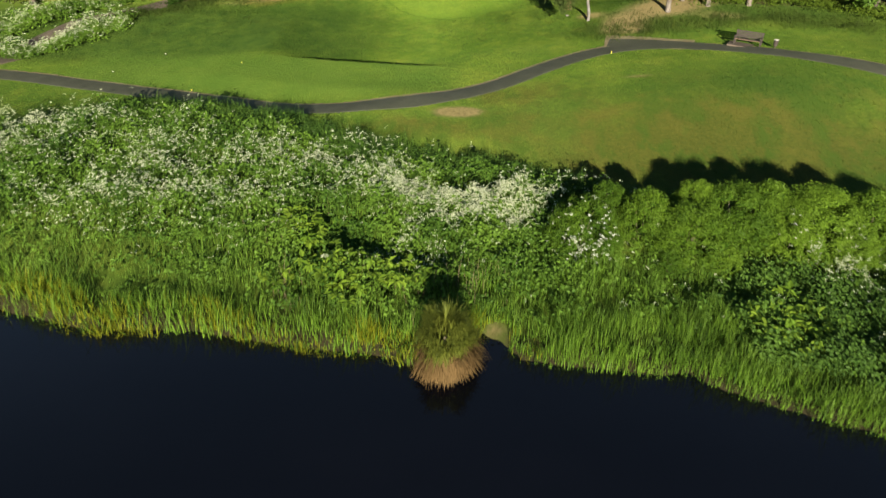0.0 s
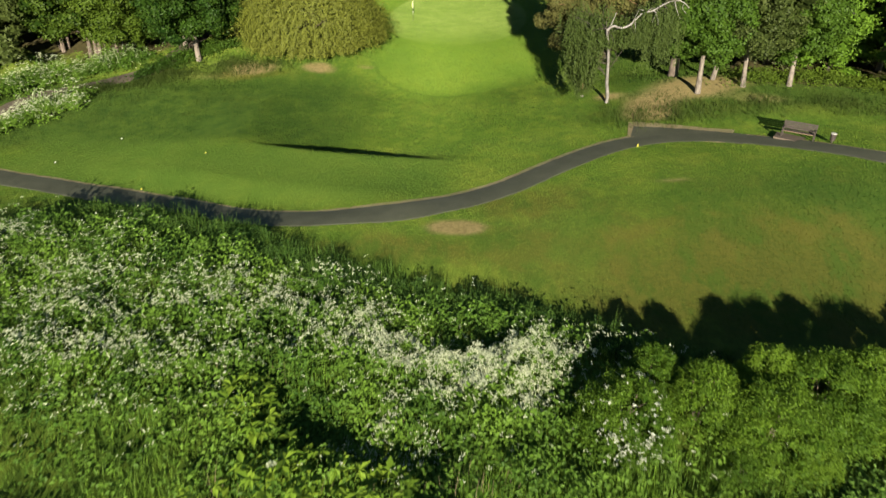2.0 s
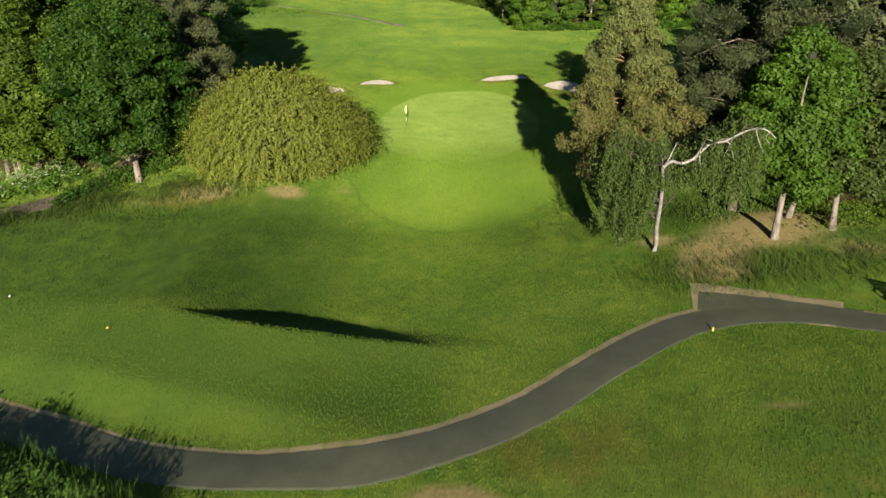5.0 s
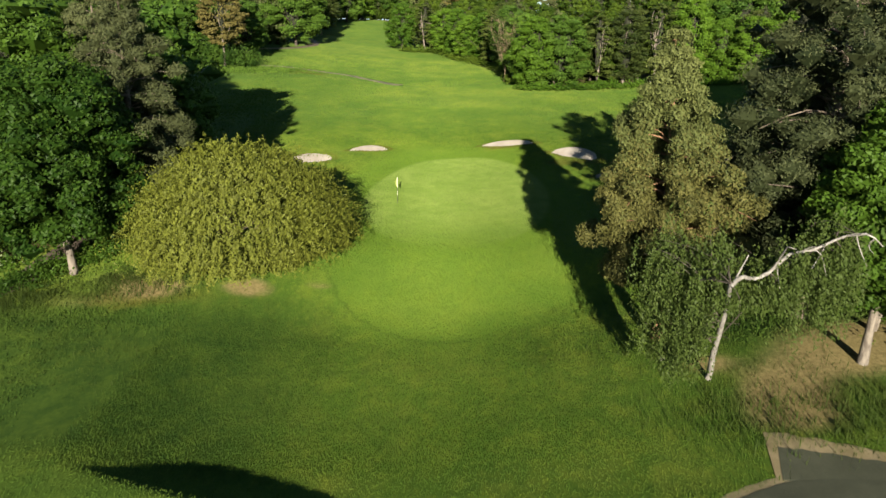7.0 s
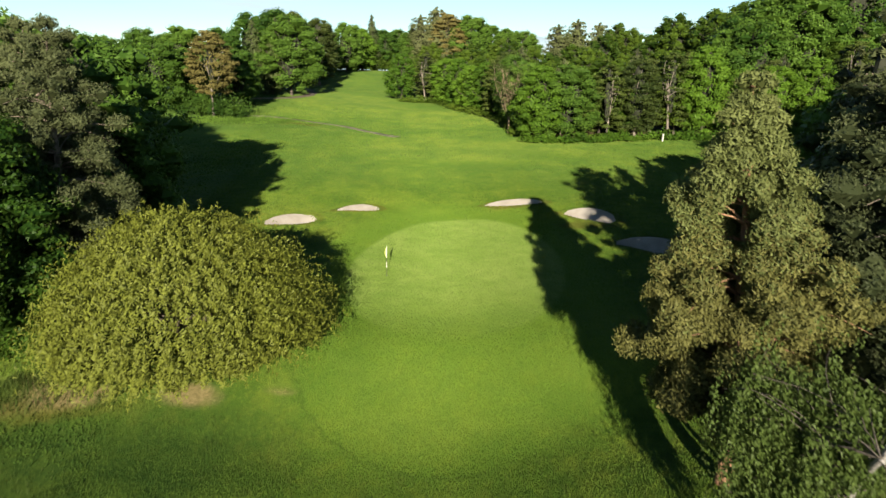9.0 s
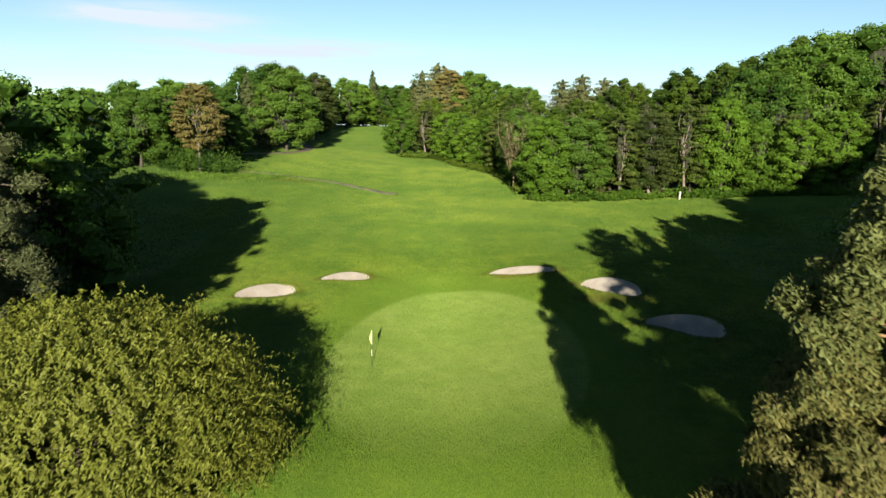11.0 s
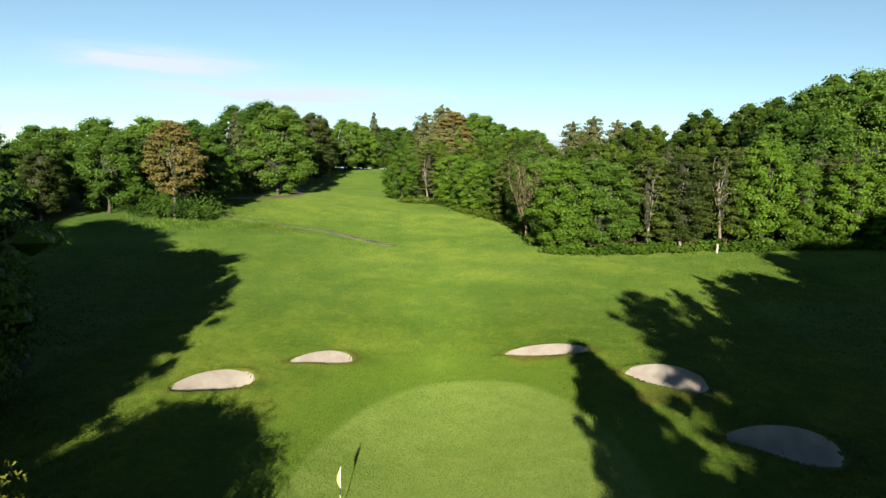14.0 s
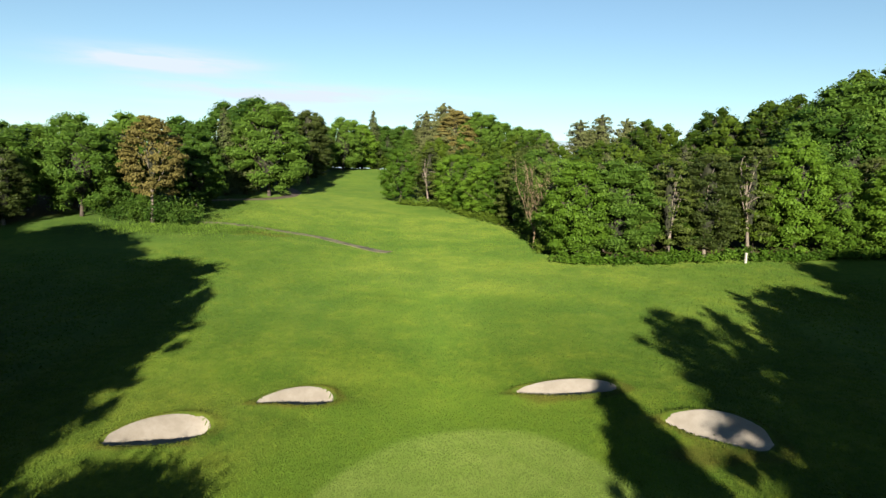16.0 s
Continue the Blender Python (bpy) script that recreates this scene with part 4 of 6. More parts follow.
def weeping_birch(rng, label):
    """A leaning white stem, bare broken limbs above, and curtains of small hanging leaves."""
    tree = thing("birch_tree", label, "tree", z=0.0)
    stem = spline([(0, 0, -0.3), (-0.12, -0.5, 0.8), (-0.4, -1.15, 1.6), (-0.75, -2.3, 3.2), (-1.15, -3.5, 4.7), (-1.6, -4.6, 5.9), (-1.75, -5.0, 6.3)], 0.4)
    pieces = [tube(stem, np.linspace(0.135, 0.075, len(stem)) * np.r_[1.35, 1.1, np.ones(len(stem) - 2)], 9)]
    bough = spline([(-1.75, -5.0, 6.2), (-1.3, -4.7, 6.45), (-0.7, -4.3, 6.25), (0.1, -4.0, 6.5), (0.5, -3.95, 7.0), (1.25, -4.25, 7.35), (2.15, -4.5, 7.95), (3.0, -4.5, 8.0), (3.5, -4.5, 7.6)], 0.3)
    pieces.append(tube(bough, np.linspace(0.085, 0.025, len(bough)), 7))
    snag = spline([(0.15, -4.0, 6.6), (0.2, -4.1, 7.2), (0.45, -4.2, 7.45), (0.7, -4.2, 7.35)], 0.2)
    pieces.append(tube(snag, np.linspace(0.05, 0.02, len(snag)), 6))
    crook = spline([(-1.6, -4.6, 5.9), (-1.35, -4.7, 6.5), (-1.2, -4.8, 7.3)], 0.25)
    pieces.append(tube(crook, np.linspace(0.045, 0.015, len(crook)), 5))
    for k, (dx, dz) in enumerate(((0.1, -0.9), (0.3, 0.35), (0.4, -0.8), (-0.2, -0.9), (0.5, 0.25), (0.45, -1.1), (0.35, -0.7))):
        at = bough[int(len(bough) * (0.42 + 0.08 * k))]
        pieces.append(tube(limb_line(rng, at, at + np.array([dx, rng.normal(0, 0.3), dz]), 0.12), np.linspace(0.035, 0.010, 5), 5))
    v, f = bundle(pieces)
    mesh_object("trunk", v, f, M_BARK_BIRCH, tree, soft=True)
    boughs, at, face, tint = [], [], [], []
    for k in range(92):
        a = rng.uniform(0, 2 * math.pi)
        if k % 4:
            start = stem[rng.integers(len(stem) // 3, len(stem))]
            far = rng.uniform(0.2, 1.0) ** 0.6
            tip = np.array([-1.8 + math.cos(a) * far * 2.15, -1.5 + math.sin(a) * far * 1.9, rng.uniform(3.6, 8.2) - 1.0 * far])
        else:
            start = bough[rng.integers(len(bough) // 3, len(bough) - 3)]
            tip = start + np.array([rng.normal(0.2, 0.8), rng.normal(0.7, 0.6), -rng.uniform(0.3, 1.4)])
        line = limb_line(rng, start, tip, 0.12, 6)
        boughs.append(tube(line, np.linspace(0.022, 0.006, 6), 5))
        for s in range(23):
            p = line[rng.integers(2, 6)] + rng.normal(0, 0.34, 3)
            drop, shade = rng.uniform(0.8, 3.0), rng.uniform(0.25, 0.75)
            drift = rng.normal(0, 0.09, 2)
            for q in np.arange(0, drop, 0.045):
                at.append(p + np.array([drift[0] * q, drift[1] * q, -q]) + rng.normal(0, 0.07, 3))
                face.append(unit(rng.normal(size=3)))
                tint.append(shade)
    at = np.array(at)
    keep = (at[:, 2] > 1.5 + 0.5 * np.sin(at[:, 0] * 3)) & ~((at[:, 0] > -1.75) & (at[:, 0] < 1.0) & (at[:, 2] < 4.9) & (at[:, 1] < -0.2)) & ~((at[:, 0] > -0.4) & (at[:, 2] < 2.4))
    v, f = leaf_tris(rng, at[keep], np.array(face)[keep], 0.12, 0.058, 0.6)
    mesh_object("crown", v, f, M_BIRCH_LEAF, tree, tint=np.repeat(np.array(tint)[keep], 3))
    v, f = bundle(boughs)
    mesh_object("bough", v, f, M_BARK_DIM, tree, soft=True)
    return tree


def bush(rng, high, wide, leaves, leaf, leafmat, label, blossom=0, group=""):
    """A leafy bush down to the ground, with white flower heads where it has any."""
    ob = thing("bush", label, "bush", group, z=0.0)
    lobes = 170
    way = unit(rng.normal(size=(lobes, 3)))
    way[:, 2] = np.abs(way[:, 2])
    centres = way * np.array([wide * 0.80, wide * 0.80, high * 0.72]) * rng.uniform(0.9, 1, (lobes, 1)) * (1 + 0.12 * np.clip(1 - way[:, 2:3], 0, 1)) + np.array([0, 0, high * 0.14])
    radii = wide * rng.uniform(0.11, 0.19, lobes)
    verts, faces, tint = clumps_to_leaves(rng, centres, radii, leaves, leaf, leaf * 0.6, core=np.array([0, 0, 0.1]), flat=1.0, loose=0.8, small=True, shell=(0.2, 1.45))
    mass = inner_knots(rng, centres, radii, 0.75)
    # the mass within is tinted nearly darkest, as painted shade
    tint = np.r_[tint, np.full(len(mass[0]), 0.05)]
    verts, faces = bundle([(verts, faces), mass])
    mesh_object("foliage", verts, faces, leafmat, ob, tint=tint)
    stalks = bundle([tube(limb_line(rng, (rng.normal(0, 0.12), rng.normal(0, 0.12), -0.2), c, 0.05), np.linspace(0.035, 0.008, 5), 5) for c in centres[:9]])
    mesh_object("branchwork", *stalks, M_BARK, ob, soft=True)
    if blossom:
        out = unit(rng.normal(size=(blossom, 3)) + np.array([0, -1.3, -0.1]))
        out[:, 2] = np.abs(out[:, 2])
        c = out * np.array([wide * 0.95, wide * 0.95, high * 0.82]) + np.array([0, 0, high * 0.12])
        v, f, t = clumps_to_leaves(rng, c, rng.uniform(0.05, 0.13, blossom), blossom * 7, 0.07, 0.06, flat=0.5)
        mesh_object("blossom", v, f, M_BLOSSOM, ob, tint=t, label="flat white flower heads")
    return ob


def stand(ob, x, y, turn=0.0, scale=1.0, sink=0.05, stretch=1.0):
    """Set a thing built at the origin on the ground."""
    ob.matrix_basis = pose(x, y, ground_z(x, y) - sink, 0, 0, turn) @ Matrix.Diagonal((scale, scale, scale * stretch, 1))
    return ob


def again(ob, x, y, turn=0.0, scale=1.0, stretch=1.0, label=""):
    was = ob.matrix_basis.copy()
    ob.matrix_basis = Matrix()
    twin = copy_thing(ob, pose(x, y, ground_z(x, y) - 0.05, 0, 0, turn) @ Matrix.Diagonal((scale, scale, scale * stretch, 1)))
    ob.matrix_basis = was
    return tagged(twin, label) if label else twin


# ---- the trees round the green ----
rng = np.random.default_rng(7)
stand(weeping_dome(np.random.default_rng(3), 7.15, 6.1, 64000, "broad olive-green dome-shaped tree with hanging sprays"), -12.5, 73.1)
stand(weeping_birch(np.random.default_rng(4), "leaning white-barked birch with hanging leaves and bare limbs"), 12.05, 60.4)
stand(pine_tree(np.random.default_rng(7), 14.7, 4.6, 170000, 0.17, M_BARK_PINE, M_NEEDLE_BROWN, low=0.25, whorls=18, width=0.34, topmat=M_NEEDLE_TOP, split=0.64, label="Scots pine with bronze-tinged needles and orange upper bark", cone=0.95, lean=(-0.9, -0.6), bulk=1.12), 10.9, 64.3)
stand(pine_tree(rng, 18.3, 6.1, 110000, 0.15, M_BARK, M_NEEDLE, low=0.2, whorls=21, bulk=1.3, label="tall grey-green pine behind the bronze pine", cone=0.45), 18.4, 65.6, 0, 1.02)
left_pine = stand(pine_tree(rng, 17.0, 5.2, 100000, 0.16, M_BARK, M_NEEDLE, low=0.14, whorls=18, bulk=1.2, label="tall grey-green pine at the wood's edge", cone=0.6), -20.6, 77.6, 0, 0.98)
oak = stand(broad_tree(rng, 13.5, 5.2, 42000, 0.22, M_BARK_PALE, M_LEAF_FRESH, low=0.10, lobes=170, label="bright green oak with a short pale trunk"), -22.9, 72.4)
maple = stand(broad_tree(rng, 12.3, 3.5, 32000, 0.21, M_BARK_PALE, M_LEAF_FRESH, low=0.14, lobes=140, label="bright green young maple with a pale trunk"), 18.9, 60.7, 0, 0.97)
ash = stand(broad_tree(rng, 14.5, 4.8, 38000, 0.22, M_BARK, M_LEAF, low=0.10, lobes=150, stems=3, label="several-stemmed green ash with pale trunks"), -30.4, 73.0)
dull = stand(broad_tree(rng, 12.0, 4.6, 32000, 0.22, M_BARK_PALE, M_LEAF_DULL, low=0.22, lobes=150, label="dull olive-green tree with a pink-grey trunk"), 22.6, 61.6, 0, 0.88)
again(ash, -33.0, 73.6, 80, 1.15, label="green ash with pale trunks above white cow parsley")
again(ash, -36.8, 75.4, 150, 1.2)
again(oak, -25.4, 76.2, 130, 0.9)
again(oak, -28.5, 79.0, 210, 1.15)
again(left_pine, -24.6, 82.4, 130, 0.98)
again(maple, 20.9, 63.6, 60, 0.85)
again(maple, 26.2, 61.8, 200, 0.9)

# ---- woods: one of each kind, then copies ----
far_oak = stand(broad_tree(rng, 12, 4.9, 9500, 0.25, M_BARK_DIM, M_LEAF_FAR, low=0.01, lobes=84, flat=0.58, knot=(0.19, 0.33), between=0.12, label="full-crowned green broadleaf tree in the wood", group="trees of the wood"), 17.5, 147.5)
far_ash = stand(broad_tree(rng, 12, 4.4, 9500, 0.25, M_BARK_DIM, M_LEAF_BRIGHT, low=0.0, lobes=76, flat=0.55, knot=(0.20, 0.34), between=0.10, taper=0.35, label="bright green broadleaf tree at the wood's edge", group="trees of the wood"), 13.2, 147.2)
far_lime = stand(broad_tree(rng, 13, 4.2, 8000, 0.25, M_BARK_PALE, M_LEAF_DULL, low=0.02, lobes=90, flat=0.5, heart=0.3, between=0.1, label="dull green broadleaf tree with a pale stem", group="trees of the wood"), 28.5, 150.2)
far_elm = stand(broad_tree(rng, 12.5, 3.7, 7000, 0.24, M_BARK_PALE, M_LEAF_OLIVE, low=0.02, lobes=64, flat=0.34, heart=0.16, knot=(0.17, 0.30), between=0.06, taper=0.45, label="dark olive tree with its pale stem showing through", group="trees of the wood"), 23.6, 148.6)
far_pine = stand(broad_tree(rng, 13, 4.4, 8500, 0.28, M_BARK_PALE, M_NEEDLE_DULL, low=0.22, lobes=76, flat=0.3, heart=0.16, taper=0.55, knot=(0.20, 0.36), between=0.05, name="pine_tree", label="bronze-olive Scots pine with a bare grey-brown trunk", group="conifers of the wood"), -40.6, 157.2, 0, 0.95, 0.05, 1.2)
far_spruce = stand(cone_tree(rng, 15, 3.4, 6000, 0.36, M_BARK, M_SPRUCE, low=0.05, whorls=25, power=0.68, label="grey-green spruce in the far wood", group="conifers of the wood"), -40.8, 196.0)
far_grey = stand(cone_tree(rng, 14, 4.2, 6500, 0.36, M_BARK, M_NEEDLE, low=0.06, whorls=15, power=0.55, droop=0.1, name="pine_tree", label="dense grey-green pine in the wood", group="conifers of the wood"), 29.0, 78.0)
far_larch = stand(cone_tree(rng, 14, 5.4, 7500, 0.40, M_BARK, M_LARCH, low=0.05, whorls=15, power=0.42, droop=-0.05, name="larch_tree", label="pale grey-green larch standing over the wood", group="conifers of the wood"), 28.5, 243.0, 0, 1.2)

# the near woods on both sides of the green; unseen oaks far right are added for shade
for kind, x, y, turn, size in (
    (far_oak, 30.5, 70.5, 40, 1.1), (far_grey, 26.0, 84.0, 90, 1.15), (far_oak, 34, 76, 200, 1.2), (far_ash, 31, 66, 10, 1.0), (far_lime, 36.5, 68, 77, 1.0), (far_grey, 36, 86, 140, 1.2),
    (far_oak, 41, 72, 30, 1.2), (far_oak, 31.5, 92, 310, 1.2), (far_grey, 43, 82, 220, 1.25), (far_oak, 41, 94, 50, 1.5), (far_ash, 46, 66, 120, 1.1), (far_oak, 50, 78, 10, 1.3), (far_oak, 49, 90, 100, 1.6), (far_oak, 45, 103, 10, 1.35), (far_oak, 53, 104, 70, 1.6), (far_oak, 60, 112, 20, 1.8), (far_oak, 68, 118, 120, 1.8), (far_oak, 59, 99, 200, 1.8), (far_oak, 52, 113, 300, 1.3),
    (far_grey, 25.0, 80.5, 33, 1.1),  (far_grey, 21.8, 77.0, 20, 1.15), (far_grey, 24.0, 71.0, 90, 1.2), (far_grey, 28.0, 70.5, 50, 1.1), (far_oak, 26.5, 76.5, 50, 1.25), (far_oak, 33, 81, 15, 1.2), (far_lime, 29.5, 88, 70, 1.2), (far_lime, 28.5, 77.0, 60, 1.25), (far_oak, 36, 60, 60, 1.0), (far_lime, 42, 58, 260, 1.0), (far_oak, 48, 54, 160, 1.1),
    (far_oak, -27.0, 93, 70, 1.41), (far_oak, -25.0, 90.5, 10, 1.1), (far_oak, -32, 83, 20, 1.47), (far_ash, -38, 81, 100, 1.41), (far_oak, -34, 91, 200, 1.53), (far_oak, -41, 88, 300, 1.58), (far_lime, -43, 76, 40, 1.36),
    (far_oak, -48, 84, 150, 1.58), (far_oak, -30, 99, 80, 1.2), (far_oak, -38, 100, 0, 1.53), (far_oak, -46, 97, 60, 1.58), (far_lime, -41, 69, 130, 1.24), (far_oak, -48, 68, 10, 1.36), (far_oak, -55, 74, 230, 1.47),
    (far_oak, -53, 92, 5, 1.58), (far_oak, -44, 108, 60, 1.47), (far_ash, -52, 106, 170, 1.47), (far_oak, -56, 116, 10, 1.47), (far_lime, -50, 62, 30, 1.24), (far_oak, -57, 58, 100, 1.2)):
    again(kind, x, y, turn, size)

# the left edge of the far fairway
for kind, x, y, turn, size in (
    (far_lime, -53.5, 147, 30, 0.74), (far_oak, -50.0, 157, 70, 1.06), (far_oak, -57, 152, 10, 0.95), (far_oak, -46.5, 164, 140, 0.9), (far_oak, -41.5, 174, 40, 0.92), (far_spruce, -44.0, 193, 60, 1.1),
    (far_oak, -36.6, 196, 10, 1.5), (far_oak, -41.0, 203, 100, 1.58), (far_lime, -42.0, 221, 200, 1.5), (far_lime, -37.0, 229, 20, 1.42), (far_oak, -48, 184, 80, 1.2), (far_oak, -52, 174, 30, 1.2), (far_oak, -55, 164, 170, 1.15),
    (far_oak, -50, 212, 60, 1.5), (far_oak, -40, 243, 0, 1.35), (far_oak, -36.0, 268, 50, 1.35), (far_ash, -33, 284, 30, 1.25), (far_spruce, -30.5, 291, 10, 1.32), (far_oak, -26.5, 296, 70, 1.25), (far_oak, -22, 304, 100, 1.3), (far_oak, -30, 303, 40, 1.3), (far_oak, -17, 314, 15, 1.35),
    (far_oak, -44, 262, 20, 1.3), (far_oak, -62, 160, 60, 1.0), (far_oak, -60, 142, 90, 0.95), (far_oak, -66, 150, 20, 1.0), (far_oak, -64, 128, 50, 0.95), (far_ash, -60, 135, 260, 0.9), (far_oak, -72, 140, 10, 1.0), (far_oak, -75, 165, 30, 0.9), (far_oak, -84, 178, 80, 0.95), (far_oak, -68, 176, 10, 0.95), (far_oak, -60, 186, 100, 1.0), (far_oak, -96, 190, 10, 1.0), (far_oak, -88, 156, 60, 0.9), (far_oak, -80, 150, 200, 0.85)):
    again(kind, x, y, turn, size)

# beyond the crest
for kind, x, y, turn, size in (
    (far_spruce, -17.0, 306, 10, 1.2), (far_larch, -14.0, 303, 40, 1.5), (far_larch, -8.2, 302, 100, 1.7), (far_pine, -4.0, 301, 10, 1.7), (far_oak, -20.5, 300, 190, 1.0), (far_oak, 4.2, 304, 30, 1.78), (far_oak, -2.5, 309, 20, 1.72), (far_oak, 11, 318, 10, 1.6),
    (far_oak, 20, 330, 60, 1.5), (far_oak, 27, 326, 90, 1.4), (far_larch, 34.0, 244, 70, 1.3), (far_larch, 40.0, 243, 130, 1.22), (far_oak, -30, 318, 30, 1.3), (far_oak, -12, 314, 80, 1.3), (far_ash, -7, 308, 10, 0.8), (far_oak, -24, 316, 140, 1.2), (far_ash, -35, 296, 60, 1.1), (far_ash, -17, 297, 20, 0.55), (far_ash, -23, 296, 90, 0.55), (far_ash, -29, 293, 200, 0.6), (far_ash, -38, 280, 10, 0.9), (far_ash, -11.5, 297, 150, 0.6), (far_ash, -34, 293, 50, 0.7), (far_oak, -31, 297, 80, 0.75), (far_ash, -26, 301, 10, 0.7), (far_oak, -37, 303, 10, 1.0)):
    again(kind, x, y, turn, size)

# the wood on the fairway's far side: its edge first, then the depth behind it
EDGE = [(-12.5, 205), (-6.0, 204), (0.0, 192), (4.0, 185), (8.6, 177), (10.6, 170), (12.6, 160), (12.4, 152), (13.0, 148), (18.0, 147.0), (24.4, 149.0), (30, 150.8), (35, 151.6), (40, 151.0), (45.5, 148.5), (51, 146), (57, 144), (64, 142)]
wood = spline(EDGE, 4.9)
kinds = [far_ash, far_oak, far_elm, far_ash, far_elm, far_oak, far_lime, far_ash, far_elm]
for k, (x, y) in enumerate(wood):
    if math.hypot(x - 17.5, y - 147.5) < 2.2 or math.hypot(x - 13.2, y - 147.2) < 2.6 or math.hypot(x - 28.5, y - 150.2) < 2.2 or math.hypot(x - 23.6, y - 148.6) < 2.2:
        continue
    again(kinds[(k * 4 + k // 5) % 9], x + rng.normal(0, 0.5), y + 0.8 + rng.normal(0, 0.5), rng.uniform(0, 360), rng.uniform(0.76, 1.06), rng.uniform(0.92, 1.2))
deep_oak = stand(broad_tree(rng, 12.5, 5.2, 4200, 0.36, M_BARK_DIM, M_LEAF, low=0.05, lobes=90, label="green broadleaf tree deep in the wood", group="trees of the wood"), 24.0, 156.0)
for row, back_off in enumerate((6.5, 15, 26, 40)):
    for k, (x, y) in enumerate(spline(EDGE, 8.0 + 1.6 * row)):
        px, py = np.array([x, y]) + np.array([0.62, 0.78]) * (back_off + rng.normal(0, 1.5)) + rng.normal(0, 1.2, 2)
        again(deep_oak if rng.random() < 0.7 else far_lime if rng.random() < 0.6 else far_grey, px, py, rng.uniform(0, 360), rng.uniform(0.74, 1.0) + 0.03 * row, rng.uniform(0.95, 1.1))
for x, y, size in ((50, 173, 1.3), (54, 169, 1.4), (58.5, 173, 1.7), (62.5, 171, 1.78), (56, 181, 1.5), (62, 184, 1.75), (67, 177, 1.9), (71, 171, 1.9), (50, 200, 1.3), (44, 204, 1.15), (55, 195, 1.4), (60, 206, 1.45), (76, 180, 1.9), (70, 192, 1.75),
                   (38, 226, 1.2), (46, 232, 1.2), (56, 226, 1.4), (68, 214, 1.5), (80, 200, 1.6), (36, 262, 1.1), (48, 256, 1.2)):
    again(far_oak if y < 185 else deep_oak, x, y, 37 * x % 360, size)


# ---- the overgrown bank of the pond ----
def bank_edge(x):
    """The upper edge of the overgrown bank."""
    return np.interp(x, [-60, -34, -29, -26, -24.2, -22, -19, -14.5, -11.4, -7.8, -4.8, -2.1, 0.5, 2.9, 5.3, 9.4, 12.5, 16.8, 30, 60], [36, 38.4, 39.9, 40.8, 43.0, 45.0, 45.8, 44.3, 42.6, 40.2, 38.7, 37.6, 36.8, 36.1, 35.2, 33.4, 32.6, 31.9, 28, 20])


def shore_at(x):
    return np.interp(x, [p[0] for p in SHORE], [p[1] for p in SHORE])


def scatter(rng, n, x0, x1, low, high, keep=None):
    """Places on the bank, low and high as shares of the way from the shore to the upper edge."""
    x = rng.uniform(x0, x1, n)
    s = rng.uniform(low, high, n)
    y = shore_at(x) + (bank_edge(x) - shore_at(x)) * s
    if keep is not None:
        ok = rng.uniform(0, 1, n) < keep(x, y)
        x, y = x[ok], y[ok]
    open_soil = hump(x, y, 2.2, 22.8, 0.75, 0.7) < 0.45
    x, y = x[open_soil], y[open_soil]
    return np.stack([x, y, land(x, y)], 1)


def patchy(seed, scale):
    """A soft random field on the plan, 0 to 1."""
    r = np.random.default_rng(seed)
    waves = r.normal(0, 1 / scale, (7, 2))
    shift = r.uniform(0, 6.3, 7)
    return lambda x, y: np.clip(0.5 + 0.28 * sum(np.sin(x * w[0] * 2 + y * w[1] * 2 + s) for w, s in zip(waves, shift)) / 1.6, 0, 1)


SWELL = patchy(11, 1.1), patchy(12, 0.45)


def swell(foot):
    """Where the growth stands taller or lies lower; some fixed hollows put other plants' shadows into the shape."""
    x, y = foot[:, 0], foot[:, 1]
    low = sum(hump(x, y, cx, cy, 1.3, 0.8) for cx, cy in ((-5.3, 28.9), (-3.6, 28.2), (-1.6, 27.4), (-15.9, 25.6), (-13.4, 25.6), (1.6, 33.0), (0.2, 32.2), (7.2, 24.5), (11.8, 25.6)))
    return (0.15 + 1.1 * SWELL[0](x, y) + 0.9 * SWELL[1](x, y)) * (1 - 0.92 * np.clip(low, 0, 1))


def blades(rng, foot, high, wide, lean=0.35, joints=3):
    """Bent tapering blades, a strip of quads each."""
    n = len(foot)
    g = rng.uniform(0, 2 * np.pi, n)
    side = np.stack([np.cos(g), np.sin(g), np.zeros(n)], 1)
    bend = np.stack([np.cos(g + 1.3), np.sin(g + 1.3), np.zeros(n)], 1) * rng.uniform(0.1, 1, (n, 1)) * lean
    h = high * rng.uniform(0.6, 1.2, (n, 1)) * swell(foot)[:, None]
    rows = []
    for k in range(joints + 1):
        t = k / joints
        mid = foot + np.array([0, 0, 1.0]) * h * (t - 0.12 * t * t) + bend * h * t * t
        w = wide * (1 - 0.85 * t**1.5) * 0.5
        rows += [mid - side * w, mid + side * w]
    verts = np.stack(rows, 1).reshape(-1, 3)
    base = (np.arange(n) * 2 * (joints + 1))[:, None, None]
    quads = np.array([[2 * k, 2 * k + 1, 2 * k + 3, 2 * k + 2] for k in range(joints)])[None]
    return verts, (base + quads).reshape(-1, 4), 2 * (joints + 1)


def stuff_blades(name, rng, foot, high, wide, lean, material, label, joints=3):
    verts, faces, per = blades(rng, foot, high, wide, lean, joints)
    field = patchy(len(foot), 2.0)(foot[:, 0], foot[:, 1])
    tint = np.repeat(np.clip(field * 1.0 - 0.1 + rng.uniform(0, 0.35, len(foot)), 0, 1), per)
    return tagged(mesh_object(name, verts, faces, material, tint=tint), label, "plants", kind="stuff")


